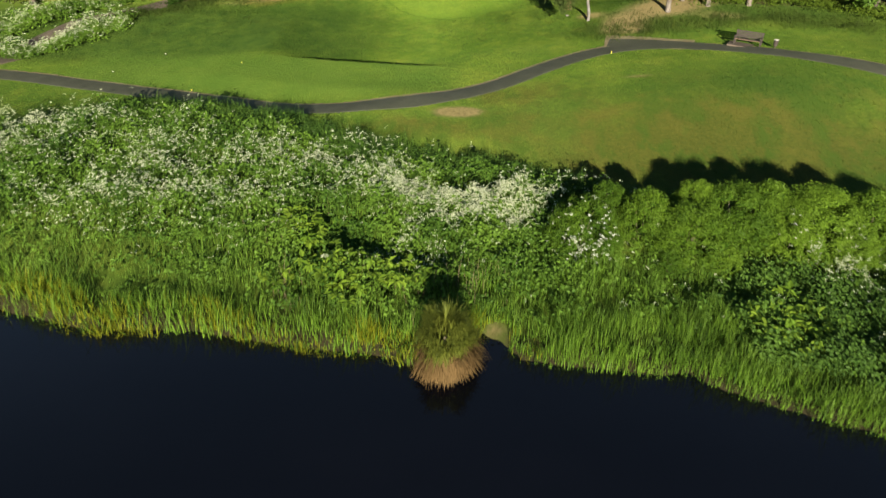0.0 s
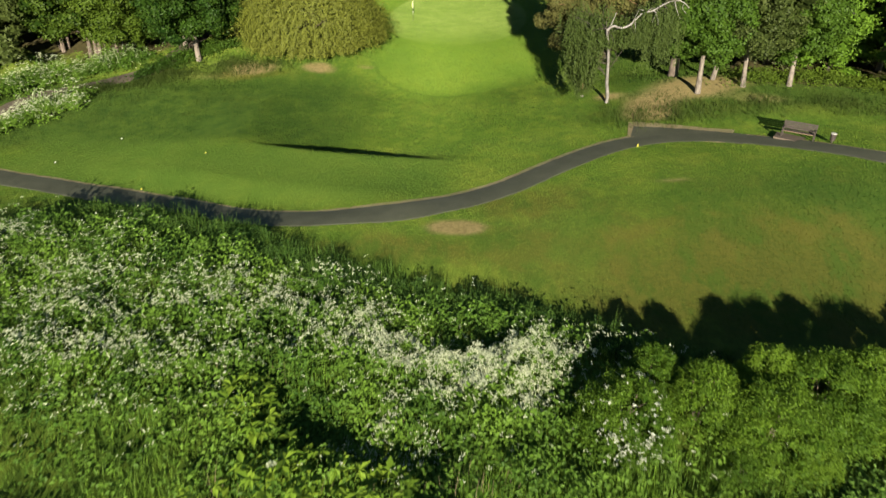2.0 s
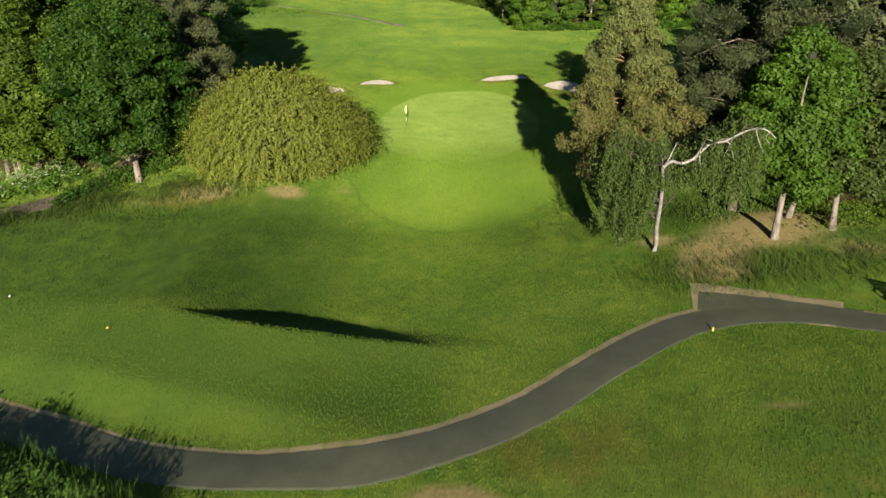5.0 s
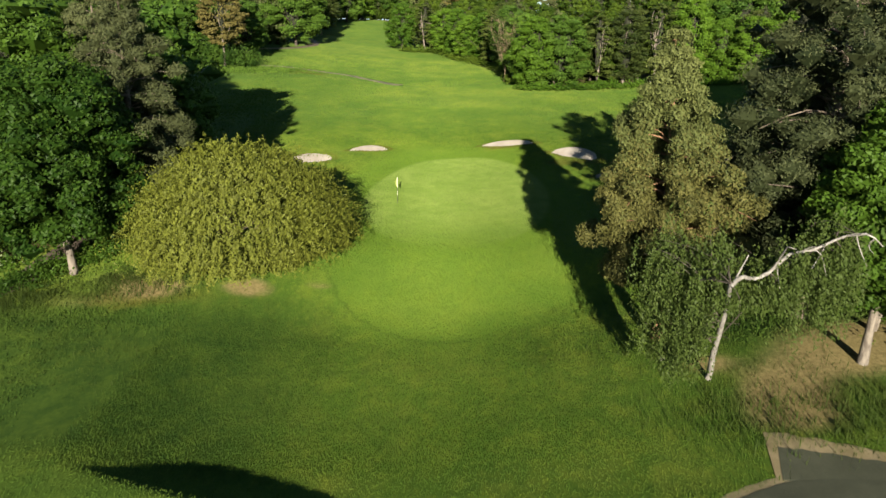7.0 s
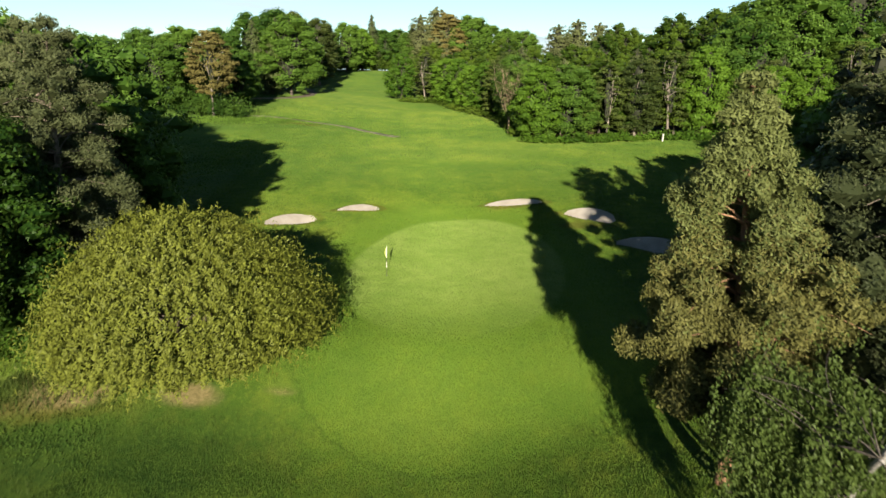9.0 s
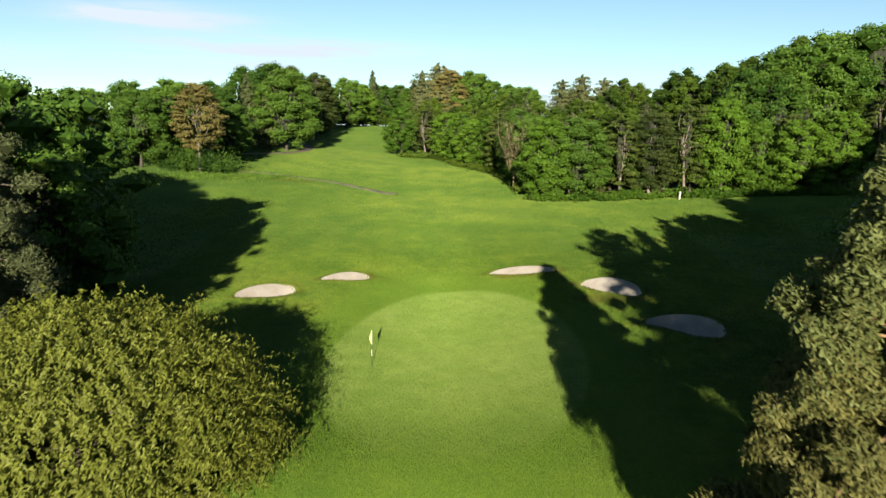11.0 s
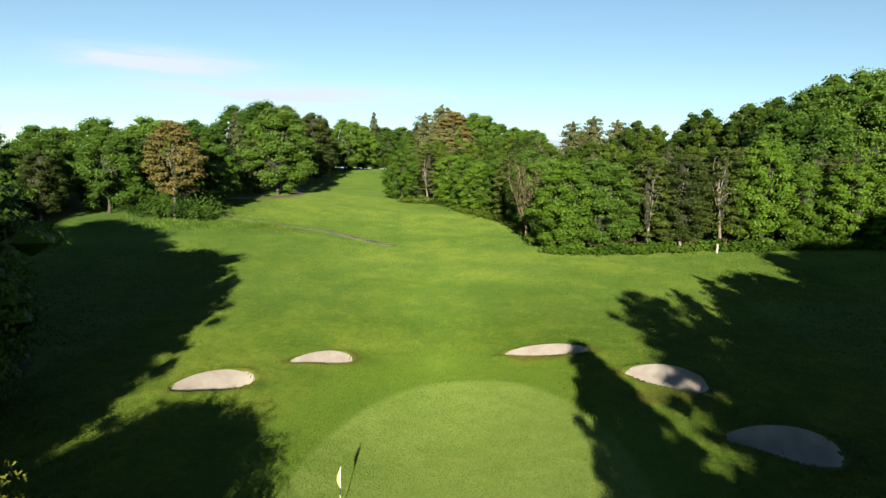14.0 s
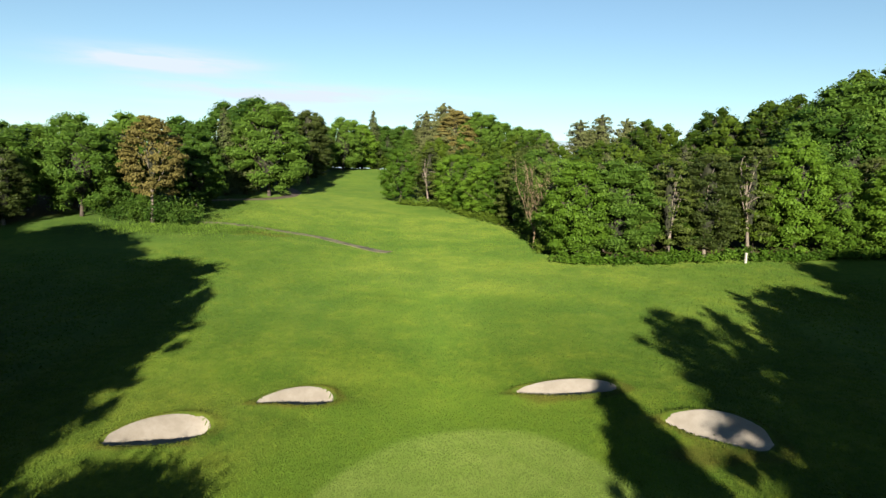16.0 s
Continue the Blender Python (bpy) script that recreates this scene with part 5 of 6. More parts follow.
def stuff_herbs(name, rng, foot, high, leaf, each, material, label):
    """Leafy herbs: leaves in loose tiers over their foot."""
    n = len(foot)
    who = np.repeat(np.arange(n), each)
    h = high * rng.uniform(0.6, 1.2, n) * swell(foot)
    lift = rng.uniform(0.25, 1.0, len(who)) ** 0.7
    off = rng.normal(0, 0.16, (len(who), 2))
    at = foot[who] + np.stack([off[:, 0], off[:, 1], h[who] * lift], 1)
    facing = unit(rng.normal(0, 0.4, (len(who), 3)) + np.array([0, -0.45, 1.0]))
    verts, faces = leaf_quads(rng, at, facing, leaf, leaf * 0.6)
    field = patchy(n + 1, 2.5)(foot[:, 0], foot[:, 1])
    tint = np.repeat(np.clip(field[who] * 0.9 - 0.1 + 0.4 * lift * rng.uniform(0.3, 1, len(who)), 0, 1), 4)
    return tagged(mesh_object(name, verts, faces, material, tint=tint), label, "plants", kind="stuff")


def stuff_umbels(name, rng, foot, high, head, label):
    """Cow parsley heads: small plates of white florets on thin stalks."""
    n = len(foot)
    per = 6
    who = np.repeat(np.arange(n), per)
    h = high * rng.uniform(0.7, 1.2, n) * swell(foot)
    off = rng.normal(0, head * 0.5, (len(who), 2))
    at = foot[who] + np.stack([off[:, 0], off[:, 1], h[who] + rng.normal(0, 0.03, len(who))], 1)
    facing = unit(rng.normal(0, 0.45, (len(who), 3)) + np.array([0, -0.2, 1.0]))
    verts, faces = leaf_quads(rng, at, facing, head * 0.5, head * 0.45)
    tint = np.repeat(np.clip(rng.uniform(0, 1, n)[who] * 0.6 + rng.uniform(0, 0.5, len(who)), 0, 1), 4)
    return tagged(mesh_object(name, verts, faces, M_UMBEL, tint=tint), label, "flowers", kind="stuff")


rng = np.random.default_rng(21)
X0, X1 = -46, 33
def leafy(x, y):
    """Herbs grow on the upper bank; grass and reeds take the lower part, bushes the eastern top."""
    s = (y - shore_at(x)) / (bank_edge(x) - shore_at(x))
    return np.clip(0.16 + 1.1 * smooth(s, 0.16, 0.5), 0, 1) * (1 - 0.85 * smooth(x, 4.5, 7.0)) + 0.5 * hump(x, y, -4, 26.5, 4, 2.5)


stuff_herbs("nettle_bed", rng, scatter(rng, 30000, X0, X1, 0.10, 0.87, leafy), 0.85, 0.19, 5, M_HERB, "dense waist-high nettles and herbs covering the bank")
stuff_blades("meadow_grass", rng, scatter(rng, 36000, X0, X1, 0.05, 0.95), 0.85, 0.022, 0.4, M_MEADOW, "tall green grass among the herbs on the bank", 2)
reedy = lambda x, y: np.clip(0.28 + 0.9 * smooth(x, 0, 3), 0, 1) * (1 - 0.8 * smooth(x, 12.0, 14.5) * smooth(y - shore_at(x), 0.8, 1.8))
stuff_blades("reed_bed", rng, scatter(rng, 60000, X0, X1, 0.0, 0.56, reedy), 0.74, 0.021, 0.75, M_REED, "bright green upright reeds along the water's edge")
stuff_blades("shore_sedge", rng, scatter(rng, 8500, -30, 4, -0.03, 0.08, lambda x, y: patchy(5, 1.3)(x, y) ** 2 * 1.5), 0.55, 0.04, 0.6, M_YELLOW, "yellow-green sedge hanging over the water")
stuff_blades("overhanging_grass", rng, scatter(rng, 9000, X0, X1, -0.02, 0.1), 0.7, 0.035, 0.8, M_REED, "grass leaning out over the pond's edge")
stuff_herbs("nettle_bed", rng, scatter(rng, 6000, 12.5, 30, 0.14, 0.62), 0.9, 0.17, 5, M_FRINGE, "deep green nettles and docks below the hedge")
PATCHES = patchy(41, 0.7)
flowery = lambda x, y: np.clip(0.8 * hump(x, y, 1.5, 31.2, 4.0, 1.6) + 0.9 * hump(x, y, -8, 35.2, 4, 1.8) + 0.9 * hump(x, y, -16, 35.0, 2.2, 3.4) + 0.9 * hump(x, y, -23.5, 38.8, 4.5, 1.8) + 0.6 * hump(x, y, -1.3, 28.2, 2, 1.2)
                                + 0.6 * hump(x, y, 18.8, 26.0, 1.6, 1.4) + 0.55 * hump(x, y, -19, 31.5, 4, 3) + 0.5 * hump(x, y, -12, 31.5, 4, 3) + 0.5 * hump(x, y, -27, 37, 4, 3) + 0.03, 0, 1) ** 1.3 * np.clip(2.2 * PATCHES(x, y) - 0.5, 0.06, 1)
DRIFT = patchy(31, 0.42)
creamy = lambda x, y: np.clip(1.2 * hump(x, y, 0.2, 30.7, 1.5, 0.8) + 1.1 * hump(x, y, -2.2, 32.2, 1.1, 1.1) + 1.0 * hump(x, y, 2.6, 31.2, 1.4, 0.9) + 0.7 * hump(x, y, 4.2, 32.0, 1.0, 0.9) + 0.6 * hump(x, y, 3.0, 29.8, 1.2, 0.7) + 0.4 * hump(x, y, -4.0, 33.0, 2.5, 1.2), 0, 1) * np.clip(2.6 * DRIFT(x, y) - 0.75, 0.04, 1)
stuff_umbels("cow_parsley", rng, scatter(rng, 42000, -7, 8.5, 0.40, 0.88, creamy), 0.95, 0.10, "dense cream-white drift of cow parsley on the bank")
stuff_umbels("cow_parsley", rng, scatter(rng, 85000, X0, X1, 0.2, 0.92, flowery), 1.02, 0.115, "white cow parsley in flower across the bank")
stuff_blades("dead_stalks", rng, scatter(rng, 5000, -14, 4, 0.1, 0.8, lambda x, y: np.clip(1.2 * hump(x, y, -7.3, 24.6, 0.6, 1.1) + 0.8 * hump(x, y, -8.5, 30.2, 1.5, 1.0) + 0.6 * hump(x, y, 0.3, 25.5, 2.5, 1.4), 0, 1)),
             0.95, 0.03, 0.3, M_STRAW, "bleached dead stalks standing among the grass")
stuff_herbs("nettle_bed", rng, scatter(rng, 7500, -32, 12, 0.84, 0.955), 0.52, 0.12, 6, M_FRINGE, "tall nettles along the top of the bank")
stuff_blades("fringe_grass", rng, scatter(rng, 15000, X0, 12, 0.90, 1.0), 0.55, 0.024, 0.3, M_FRINGE, "dark uneven fringe of tall grass above the lawn")

# the tussock at the water's edge
def tussock(rng, x, y):
    """A mound of sedge: arching green tufts on top, a skirt of brown dead blades below."""
    ob = thing("tussock", "ragged olive sedge tussock with brown skirt drooping into the water", "plant", x=x, y=y, z=WATER)
    quads = np.array([[2 * k, 2 * k + 1, 2 * k + 3, 2 * k + 2] for k in range(3)])[None]
    for name, n, material, low, high, rise, fall, reach in (("sedge_tuft", 8000, M_SEDGE, 0.30, 1.05, 1.05, 0.75, 0.55), ("dead_skirt", 3400, M_SKIRT, 0.02, 0.40, 0.45, 0.95, 0.95)):
        tuft = rng.integers(0, 60, n)
        a = (rng.uniform(0, 2 * np.pi, 60)[tuft] + rng.normal(0, 0.16, n))
        up = np.clip(rng.uniform(low, high, 60)[tuft] + rng.normal(0, 0.05, n), 0.02, 1)
        wide = 0.95 * np.sqrt(1 - up**2.2) * (1 + 0.16 * np.sin(3 * a + 1))
        foot = np.stack([np.cos(a) * wide, np.sin(a) * wide, 0.1 + 1.35 * up], 1) * rng.uniform(0.6, 0.95, (n, 1))
        out = unit(np.stack([np.cos(a), np.sin(a), np.zeros(n)], 1) + rng.normal(0, 0.35, (n, 3)))
        side = unit(np.cross(out, np.array([0, 0, 1.0]))) * 0.02
        length = (rng.uniform(0.5, 1.05, 60)[tuft] * rng.uniform(0.6, 1.15, n))[:, None]
        bent = rng.normal(0, 0.10, (n, 3))
        rows = []
        for t in (0.0, 0.35, 0.7, 1.0):
            mid = foot + out * length * t * reach + np.array([0, 0, 1.0]) * length * (rise * t - fall * t * t) + bent * t
            rows += [mid - side * (1 - 0.8 * t), mid + side * (1 - 0.8 * t)]
        verts = np.stack(rows, 1).reshape(-1, 3)
        verts[:, 2] = np.maximum(verts[:, 2], -0.1)
        mesh_object(name, verts, ((np.arange(n) * 8)[:, None, None] + quads).reshape(-1, 4), material, ob, tint=np.repeat(np.clip(rng.uniform(0, 0.7, 60)[tuft] + rng.uniform(0, 0.3, n), 0, 1), 8), label="brown dead blades" if name == "dead_skirt" else "")
    mesh_object("root_mound", *bundle([tube([(0, 0, -0.8), (0, 0, 0.3), (0, 0, 0.6), (0, 0, 0.85)], [0.5, 0.62, 0.45, 0.05], 12)]), M_BARK, ob, soft=True)
    return ob


tussock(rng, 0.0, 21.4).scale = (1.02, 1.02, 1.5)

# bushes along the bank
elder = bush(rng, 2.8, 1.7, 34000, 0.066, M_HEDGE, "rounded green hawthorn bush with white blossom on the bank", 110, "bushes on the bank")
stand(elder, 6.7, 28.6, 0, 1.1)
plain_bush = bush(rng, 2.8, 1.4, 26000, 0.066, M_HEDGE, "bright green upright bush on the bank", 0, "bushes on the bank")
stand(plain_bush, 9.8, 29.4, 0, 1.08)
wide_bush = bush(rng, 2.8, 2.25, 44000, 0.066, M_HEDGE, "wide green bush in a hedge on the bank", 0, "bushes on the bank")
stand(wide_bush, 11.9, 28.5, 0, 1.0)
for kind, x, y, turn, size in ((plain_bush, 8.2, 30.8, 100, 0.85), (wide_bush, 14.2, 29.4, 130, 1.08), (elder, 16.6, 28.3, 60, 0.95), (plain_bush, 16.0, 30.0, 20, 1.1), (wide_bush, 18.2, 29.2, 200, 1.12), (elder, 19.4, 27.8, 210, 0.85),
                               (plain_bush, 20.6, 29.0, 20, 1.2), (wide_bush, 22.8, 28.2, 300, 1.1), (wide_bush, 25.6, 27, 10, 1.1), (plain_bush, 28.2, 26.0, 70, 1.2), (wide_bush, 31.0, 24.8, 150, 1.0), (plain_bush, 12.6, 30.4, 250, 1.0), (plain_bush, 13.2, 27.0, 40, 0.6), (plain_bush, 10.6, 27.0, 140, 0.55)):
    again(kind, x, y, turn, size)


def hogweed(rng, leaves, label, white=True):
    """A hogweed: big lobed leaves on arching stalks, one flower head."""
    ob = thing("hogweed", label, "plant", "hogweed plants", z=0.0)
    for k in range(leaves):
        a, far, up = 2.4 * k + rng.normal(0, 0.3), rng.uniform(0.35, 0.95), rng.uniform(0.6, 1.25)
        tip = np.array([math.cos(a) * far, math.sin(a) * far, up])
        pieces = [tube(limb_line(rng, (0, 0, -0.1), tip, 0.05), np.linspace(0.02, 0.008, 5), 5)]
        for s in range(6):
            g = a + (s - 2.5) * 0.75 + rng.normal(0, 0.2)
            out = unit(np.array([math.cos(g), math.sin(g), rng.normal(-0.1, 0.35)])) * rng.uniform(0.6, 1.1)
            c = tip + out * 0.2
            side = np.array([-out[1], out[0], 0]) * 0.13
            lobe = np.array([tip, c + side + np.array([0, 0, 0.03]), tip + out * 0.48 + np.array([0, 0, -0.05]), c - side + np.array([0, 0, 0.03])])
            pieces.append((lobe, np.arange(4).reshape(1, 4)))
        v, f = bundle(pieces)
        mesh_object("leaf", v, f, M_HOGWEED, ob, tint=np.full(len(v), rng.uniform(0.2, 1)))
    if white:
        c = np.stack([rng.normal(0.1, 0.05, 26), rng.normal(-0.3, 0.05, 26), rng.normal(1.25, 0.02, 26)], 1)
        v, f = leaf_quads(rng, c, unit(rng.normal(0, 0.3, (26, 3)) + np.array([0, -0.3, 1])), 0.1, 0.09)
        mesh_object("flower_head", v, f, M_UMBEL, ob, tint=np.repeat(rng.uniform(0.4, 1, 26), 4))
    return ob


stand(hogweed(rng, 11, "bright green hogweed with big lobed leaves and one flower head"), -5.7, 26.4, 0, 1.2)
leafy_weed = stand(hogweed(rng, 12, "bright green hogweed with big lobed leaves", False), -4.9, 25.7, 0, 1.25)
for x, y, turn, size in ((-3.9, 26.4, 30, 1.0), (-3.1, 26.0, 90, 0.9), (-1.8, 25.7, 140, 0.95), (-6.8, 28.4, 200, 1.0), (-7.3, 29.6, 10, 1.0), (-7.8, 25.6, 70, 0.75), (-4.3, 24.3, 60, 0.9), (14.8, 24.0, 120, 1.0), (13.8, 22.7, 20, 1.1), (14.5, 21.7, 250, 1.0), (15.3, 22.9, 80, 0.9)):
    again(leafy_weed, x, y, turn, size * 1.15)

# undergrowth along the woods, and rough grass
def along_line(rng, line, n, spread):
    p = spline(line, 0.5)
    q = p[rng.integers(0, len(p), n)] + rng.normal(0, spread, (n, 2))
    return np.stack([q[:, 0], q[:, 1], land(q[:, 0], q[:, 1])], 1)


LEFT_EDGE = [(-42, 60), (-38.5, 64), (-35.0, 69.2), (-31.5, 71.6), (-28.5, 73.2)]
stuff_herbs("undergrowth", rng, along_line(rng, LEFT_EDGE, 2600, 0.9), 0.9, 0.2, 6, M_HERB, "nettles and brambles under the left-hand trees")
stuff_umbels("cow_parsley", rng, along_line(rng, LEFT_EDGE, 1500, 0.9), 1.05, 0.15, "white cow parsley beside the earth track")
NEAR_EDGE = [(-37, 56.5), (-33.6, 59.6), (-31.2, 62.4), (-30.2, 63.8)]
stuff_herbs("undergrowth", rng, along_line(rng, NEAR_EDGE, 1600, 0.6), 0.7, 0.18, 6, M_HERB, "nettles between the lawn and the earth track")
stuff_umbels("cow_parsley", rng, along_line(rng, NEAR_EDGE, 1000, 0.6), 0.9, 0.14, "white cow parsley in front of the earth track")
stuff_herbs("undergrowth", rng, along_line(rng, [(-27, 69.2), (-25.2, 71.2), (-22, 74.2), (-18.5, 76.2)], 900, 0.5), 0.7, 0.2, 6, M_LEAF_FRESH, "fresh green saplings round the oak's foot")
stuff_herbs("undergrowth", rng, along_line(rng, [(23, 62.5), (27, 63.6), (32, 62), (40, 55)], 2200, 1.0), 0.55, 0.15, 7, M_LEAF, "low brambles in front of the right-hand trees")
stuff_herbs("undergrowth", rng, along_line(rng, [(11, 145.2), (14, 144.6), (18, 144.9), (24.4, 146.6), (30, 148.2), (36, 149.0), (42, 147.6), (50, 143.5), (60, 140)], 2400, 0.6), 0.8, 0.34, 6, M_LEAF_BRIGHT, "bright low scrub along the wood's foot")
stuff_herbs("undergrowth", rng, along_line(rng, [(-12.5, 201), (-6.5, 200.5), (0.5, 188.5), (5, 180.5), (9.4, 168), (10.4, 152)], 1500, 0.7), 0.8, 0.36, 6, M_LEAF, "low scrub along the wood's foot")
stuff_herbs("undergrowth", rng, along_line(rng, [(-46, 158.5), (-42, 158.8), (-37.5, 158.8)], 1600, 1.5), 2.0, 0.30, 8, M_LEAF_FAR, "leafy scrub round the pine's trunk")
stuff_herbs("undergrowth", rng, along_line(rng, [(-44, 286), (-36, 290), (-28, 295), (-18, 298), (-8, 300), (4, 303)], 1500, 1.0), 3.0, 0.6, 8, M_LEAF, "dark hedge along the fairway's crest")
stuff_herbs("undergrowth", rng, along_line(rng, [(-46, 268), (-39, 280), (-34, 287), (-27, 292), (-20, 296)], 1500, 0.8), 2.6, 0.5, 8, M_LEAF, "dark hedge below the crest trees")
stuff_herbs("undergrowth", rng, along_line(rng, [(-56, 226), (-50, 238), (-47, 250), (-44, 264), (-40, 276), (-36, 284), (-31, 290), (-24, 294)], 1500, 1.2), 2.2, 0.5, 7, M_LEAF, "dark scrub below the far trees")
rg = np.stack([rng.uniform(-32, 18, 40000), rng.uniform(55.5, 70.5, 40000)], 1)
keep_rough = (patchy(3, 1.8)(rg[:, 0], rg[:, 1]) > rng.uniform(0.05, 0.8, len(rg))) & (np.hypot((rg[:, 0] - 0.6) / 11.0, (rg[:, 1] - 87.5) / 21.2) > 1.0) & (rg[:, 1] > 58.2 - 0.3 * rg[:, 0].clip(-14, 14) * 0.5)
rg = rg[keep_rough]
stuff_blades("rough_grass", rng, np.c_[rg, land(rg[:, 0], rg[:, 1])], 0.13, 0.024, 0.5, M_GRASS_BLADE, "longer uneven grass between tee and green", 1)
wf = along_line(rng, [(11, 58.2), (14, 57.0), (19, 57.5), (26, 58.5), (34, 55)], 4500, 1.2)
stuff_blades("rough_grass", rng, wf, 0.32, 0.03, 0.5, M_GRASS_BLADE, "long dry-tipped grass below the right-hand trees", 2)
lf_ = along_line(rng, [(-34, 63), (-30, 66.5), (-26, 69.0), (-20, 71.4), (-15, 71.6)], 8000, 0.9)
stuff_blades("rough_grass", rng, lf_, 0.30, 0.03, 0.5, M_GRASS_BLADE, "long grass along the left-hand trees", 2)
fg = along_line(rng, [(-42, 152), (-36, 154), (-30, 157), (-27, 159)], 6000, 2.8)
stuff_blades("rough_grass", rng, fg, 0.3, 0.05, 0.7, M_MEADOW, "long pale grass on the far rise", 1)


# ---- the turf: short upright blades over the lawns, in belts that grow coarser with distance ----
def turf(rng, x0, x1, y0, y1, gap, label, belt=0.0, hem=0.0, low=1.0):
    """Blades of mown grass, one narrow triangle each, about gap apart; thinning out to both sides of a belt if it has a width, and over the hem at the borders."""
    n = int((x1 - x0) * (y1 - y0) / gap**2)
    x, y = rng.uniform(x0, x1, n), rng.uniform(y0, y1, n)
    f = dict(turf_fields(x, y))
    keep = (y > bank_edge(x) + 0.15) & (f["wood"] < 0.35) & (f["bare"] * 1.1 < rng.uniform(0.25, 0.9, n))
    if hem:
        inside = np.minimum(np.minimum(x - x0, x1 - x), np.minimum(y - y0, y1 - y))
        keep &= rng.uniform(0, 1, n) < smooth(inside, 0, hem)
    if belt:
        keep &= rng.uniform(0, 1, n) < smooth(np.abs(x), belt, belt * 0.5)
    x, y = x[keep], y[keep]
    for line, half in TURF_GAPS:
        keep = np.ones(len(x), bool)
        close = (y > line[:, 1].min() - 2) & (y < line[:, 1].max() + 2)
        d = np.full(len(x), 99.0)
        for a, b in zip(line[:-1], line[1:]):
            near = close & (np.abs(x - a[0]) < 2.4) & (np.abs(y - a[1]) < 2.4)
            d[near] = np.minimum(d[near], np.hypot(x[near] - a[0], y[near] - a[1]))
        keep = d > half + rng.normal(0, 0.05, len(x))
        x, y = x[keep], y[keep]
    for b in BUNKERS:
        keep = bunker_place(x, y, b)[0] > 1.10
        x, y = x[keep], y[keep]
    f = dict(turf_fields(x, y))
    n = len(x)
    cut = smooth(f["green"], 0.3, -0.3)
    tall = low * np.minimum(gap, 0.1) * (1.0 - 0.2 * cut) * rng.uniform(0.6, 1.3, n) * (1 + 0.5 * f["rough"])
    wide = gap * TURF_WIDTH * rng.uniform(0.75, 1.25, n)
    g = rng.uniform(0, 2 * np.pi, n)
    side = np.stack([np.cos(g), np.sin(g), np.zeros(n)], 1) * wide[:, None] * 0.5
    foot = np.stack([x, y, land(x, y) - 0.01], 1)
    tip = foot + np.stack([rng.normal(0, 0.4, n) * tall, rng.normal(0, 0.4, n) * tall, tall], 1)
    ob = mesh_object("turf", np.stack([foot - side, foot + side, tip], 1).reshape(-1, 3), np.arange(3 * n).reshape(-1, 3), M_TURF)
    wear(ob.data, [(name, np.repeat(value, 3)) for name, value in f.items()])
    return tagged(ob, label, "grass", kind="stuff")


TURF_WIDTH = 0.75
TURF_GAPS = [(spline(PATH_LINE, 0.4), 0.98), (spline([(19.2, 51.75), (16.5, 53.1), (14.6, 53.95), (12.7, 54.6)], 0.4), 1.05), (spline(TRACK_LINE, 0.4), 1.0), (spline(FAR_PATH, 0.4), 0.6)]
rng = np.random.default_rng(77)
turf(rng, -20, 20, 33, 58, 0.085, "short mown grass round the tee and the path", 0, 2, 0.6)
turf(rng, -40, -18, 42, 74, 0.14, "short mown grass along the tee", 0, 2, 0.5)
turf(rng, 18, 36, 26, 66, 0.14, "mown grass beyond the bench", 0, 2, 0.5)
turf(rng, -16, 16, 55, 98, 0.062, "close-mown grass of the green and its apron", 0, 2)
turf(rng, -26, -14, 66, 98, 0.11, "grass under the trees beside the green", 0, 2)
turf(rng, 14, 24, 62, 98, 0.11, "grass under the pines beside the green", 0, 2)
turf(rng, -26, 26, 96, 124, 0.078, "mown grass round the bunkers", 0, 2)
turf(rng, -34, 40, 120, 152, 0.13, "mown grass of the fairway", 0, 5)
turf(rng, -46, -24, 96, 140, 0.24, "mown grass in the shade of the wood", 0, 4)
turf(rng, 24, 50, 96, 140, 0.24, "mown grass beside the right-hand wood", 0, 4)
turf(rng, -46, 16, 146, 190, 0.22, "mown grass of the far fairway", 0, 8)
# extra belts along the camera's way, added so grass opposite the sun looks brighter
turf(rng, -10, 10, 54, 100, 0.056, "extra short blades added down the course's middle to brighten it", 10.0, 4, 1.35)
turf(rng, -12, 12, 96, 132, 0.068, "extra short blades added behind the green to brighten it", 12.0, 4, 1.35)


# ---- small things on the course ----
M_WOOD_DARK = plain_material("weathered_dark_wood", (0.020, 0.015, 0.012), (0.046, 0.036, 0.029), 0.75, 9.0)
# paler bench wood: sunlight on the seat's front painted into the colour
M_WOOD_SUNLIT = plain_material("sunlit_seat_wood", (0.10, 0.068, 0.042), (0.16, 0.115, 0.070), 0.7, 9.0)
M_STONE = plain_material("pale_stone", (0.09, 0.085, 0.07), (0.16, 0.15, 0.13), 0.85, 6.0)
M_WHITE = plain_material("white_paint", (0.40, 0.40, 0.37), (0.52, 0.52, 0.48), 0.5, 10.0)
M_BLACK = plain_material("black_paint", (0.012, 0.012, 0.013), (0.03, 0.03, 0.032), 0.45, 10.0)
M_FLAG = plain_material("yellow_cloth", (0.40, 0.42, 0.12), (0.52, 0.52, 0.18), 0.8, 8.0)
M_MARKER = plain_material("yellow_marker_paint", (0.36, 0.33, 0.04), (0.46, 0.42, 0.07), 0.5, 10.0)
M_POST = plain_material("bleached_post", (0.26, 0.25, 0.22), (0.40, 0.38, 0.34), 0.8, 10.0)


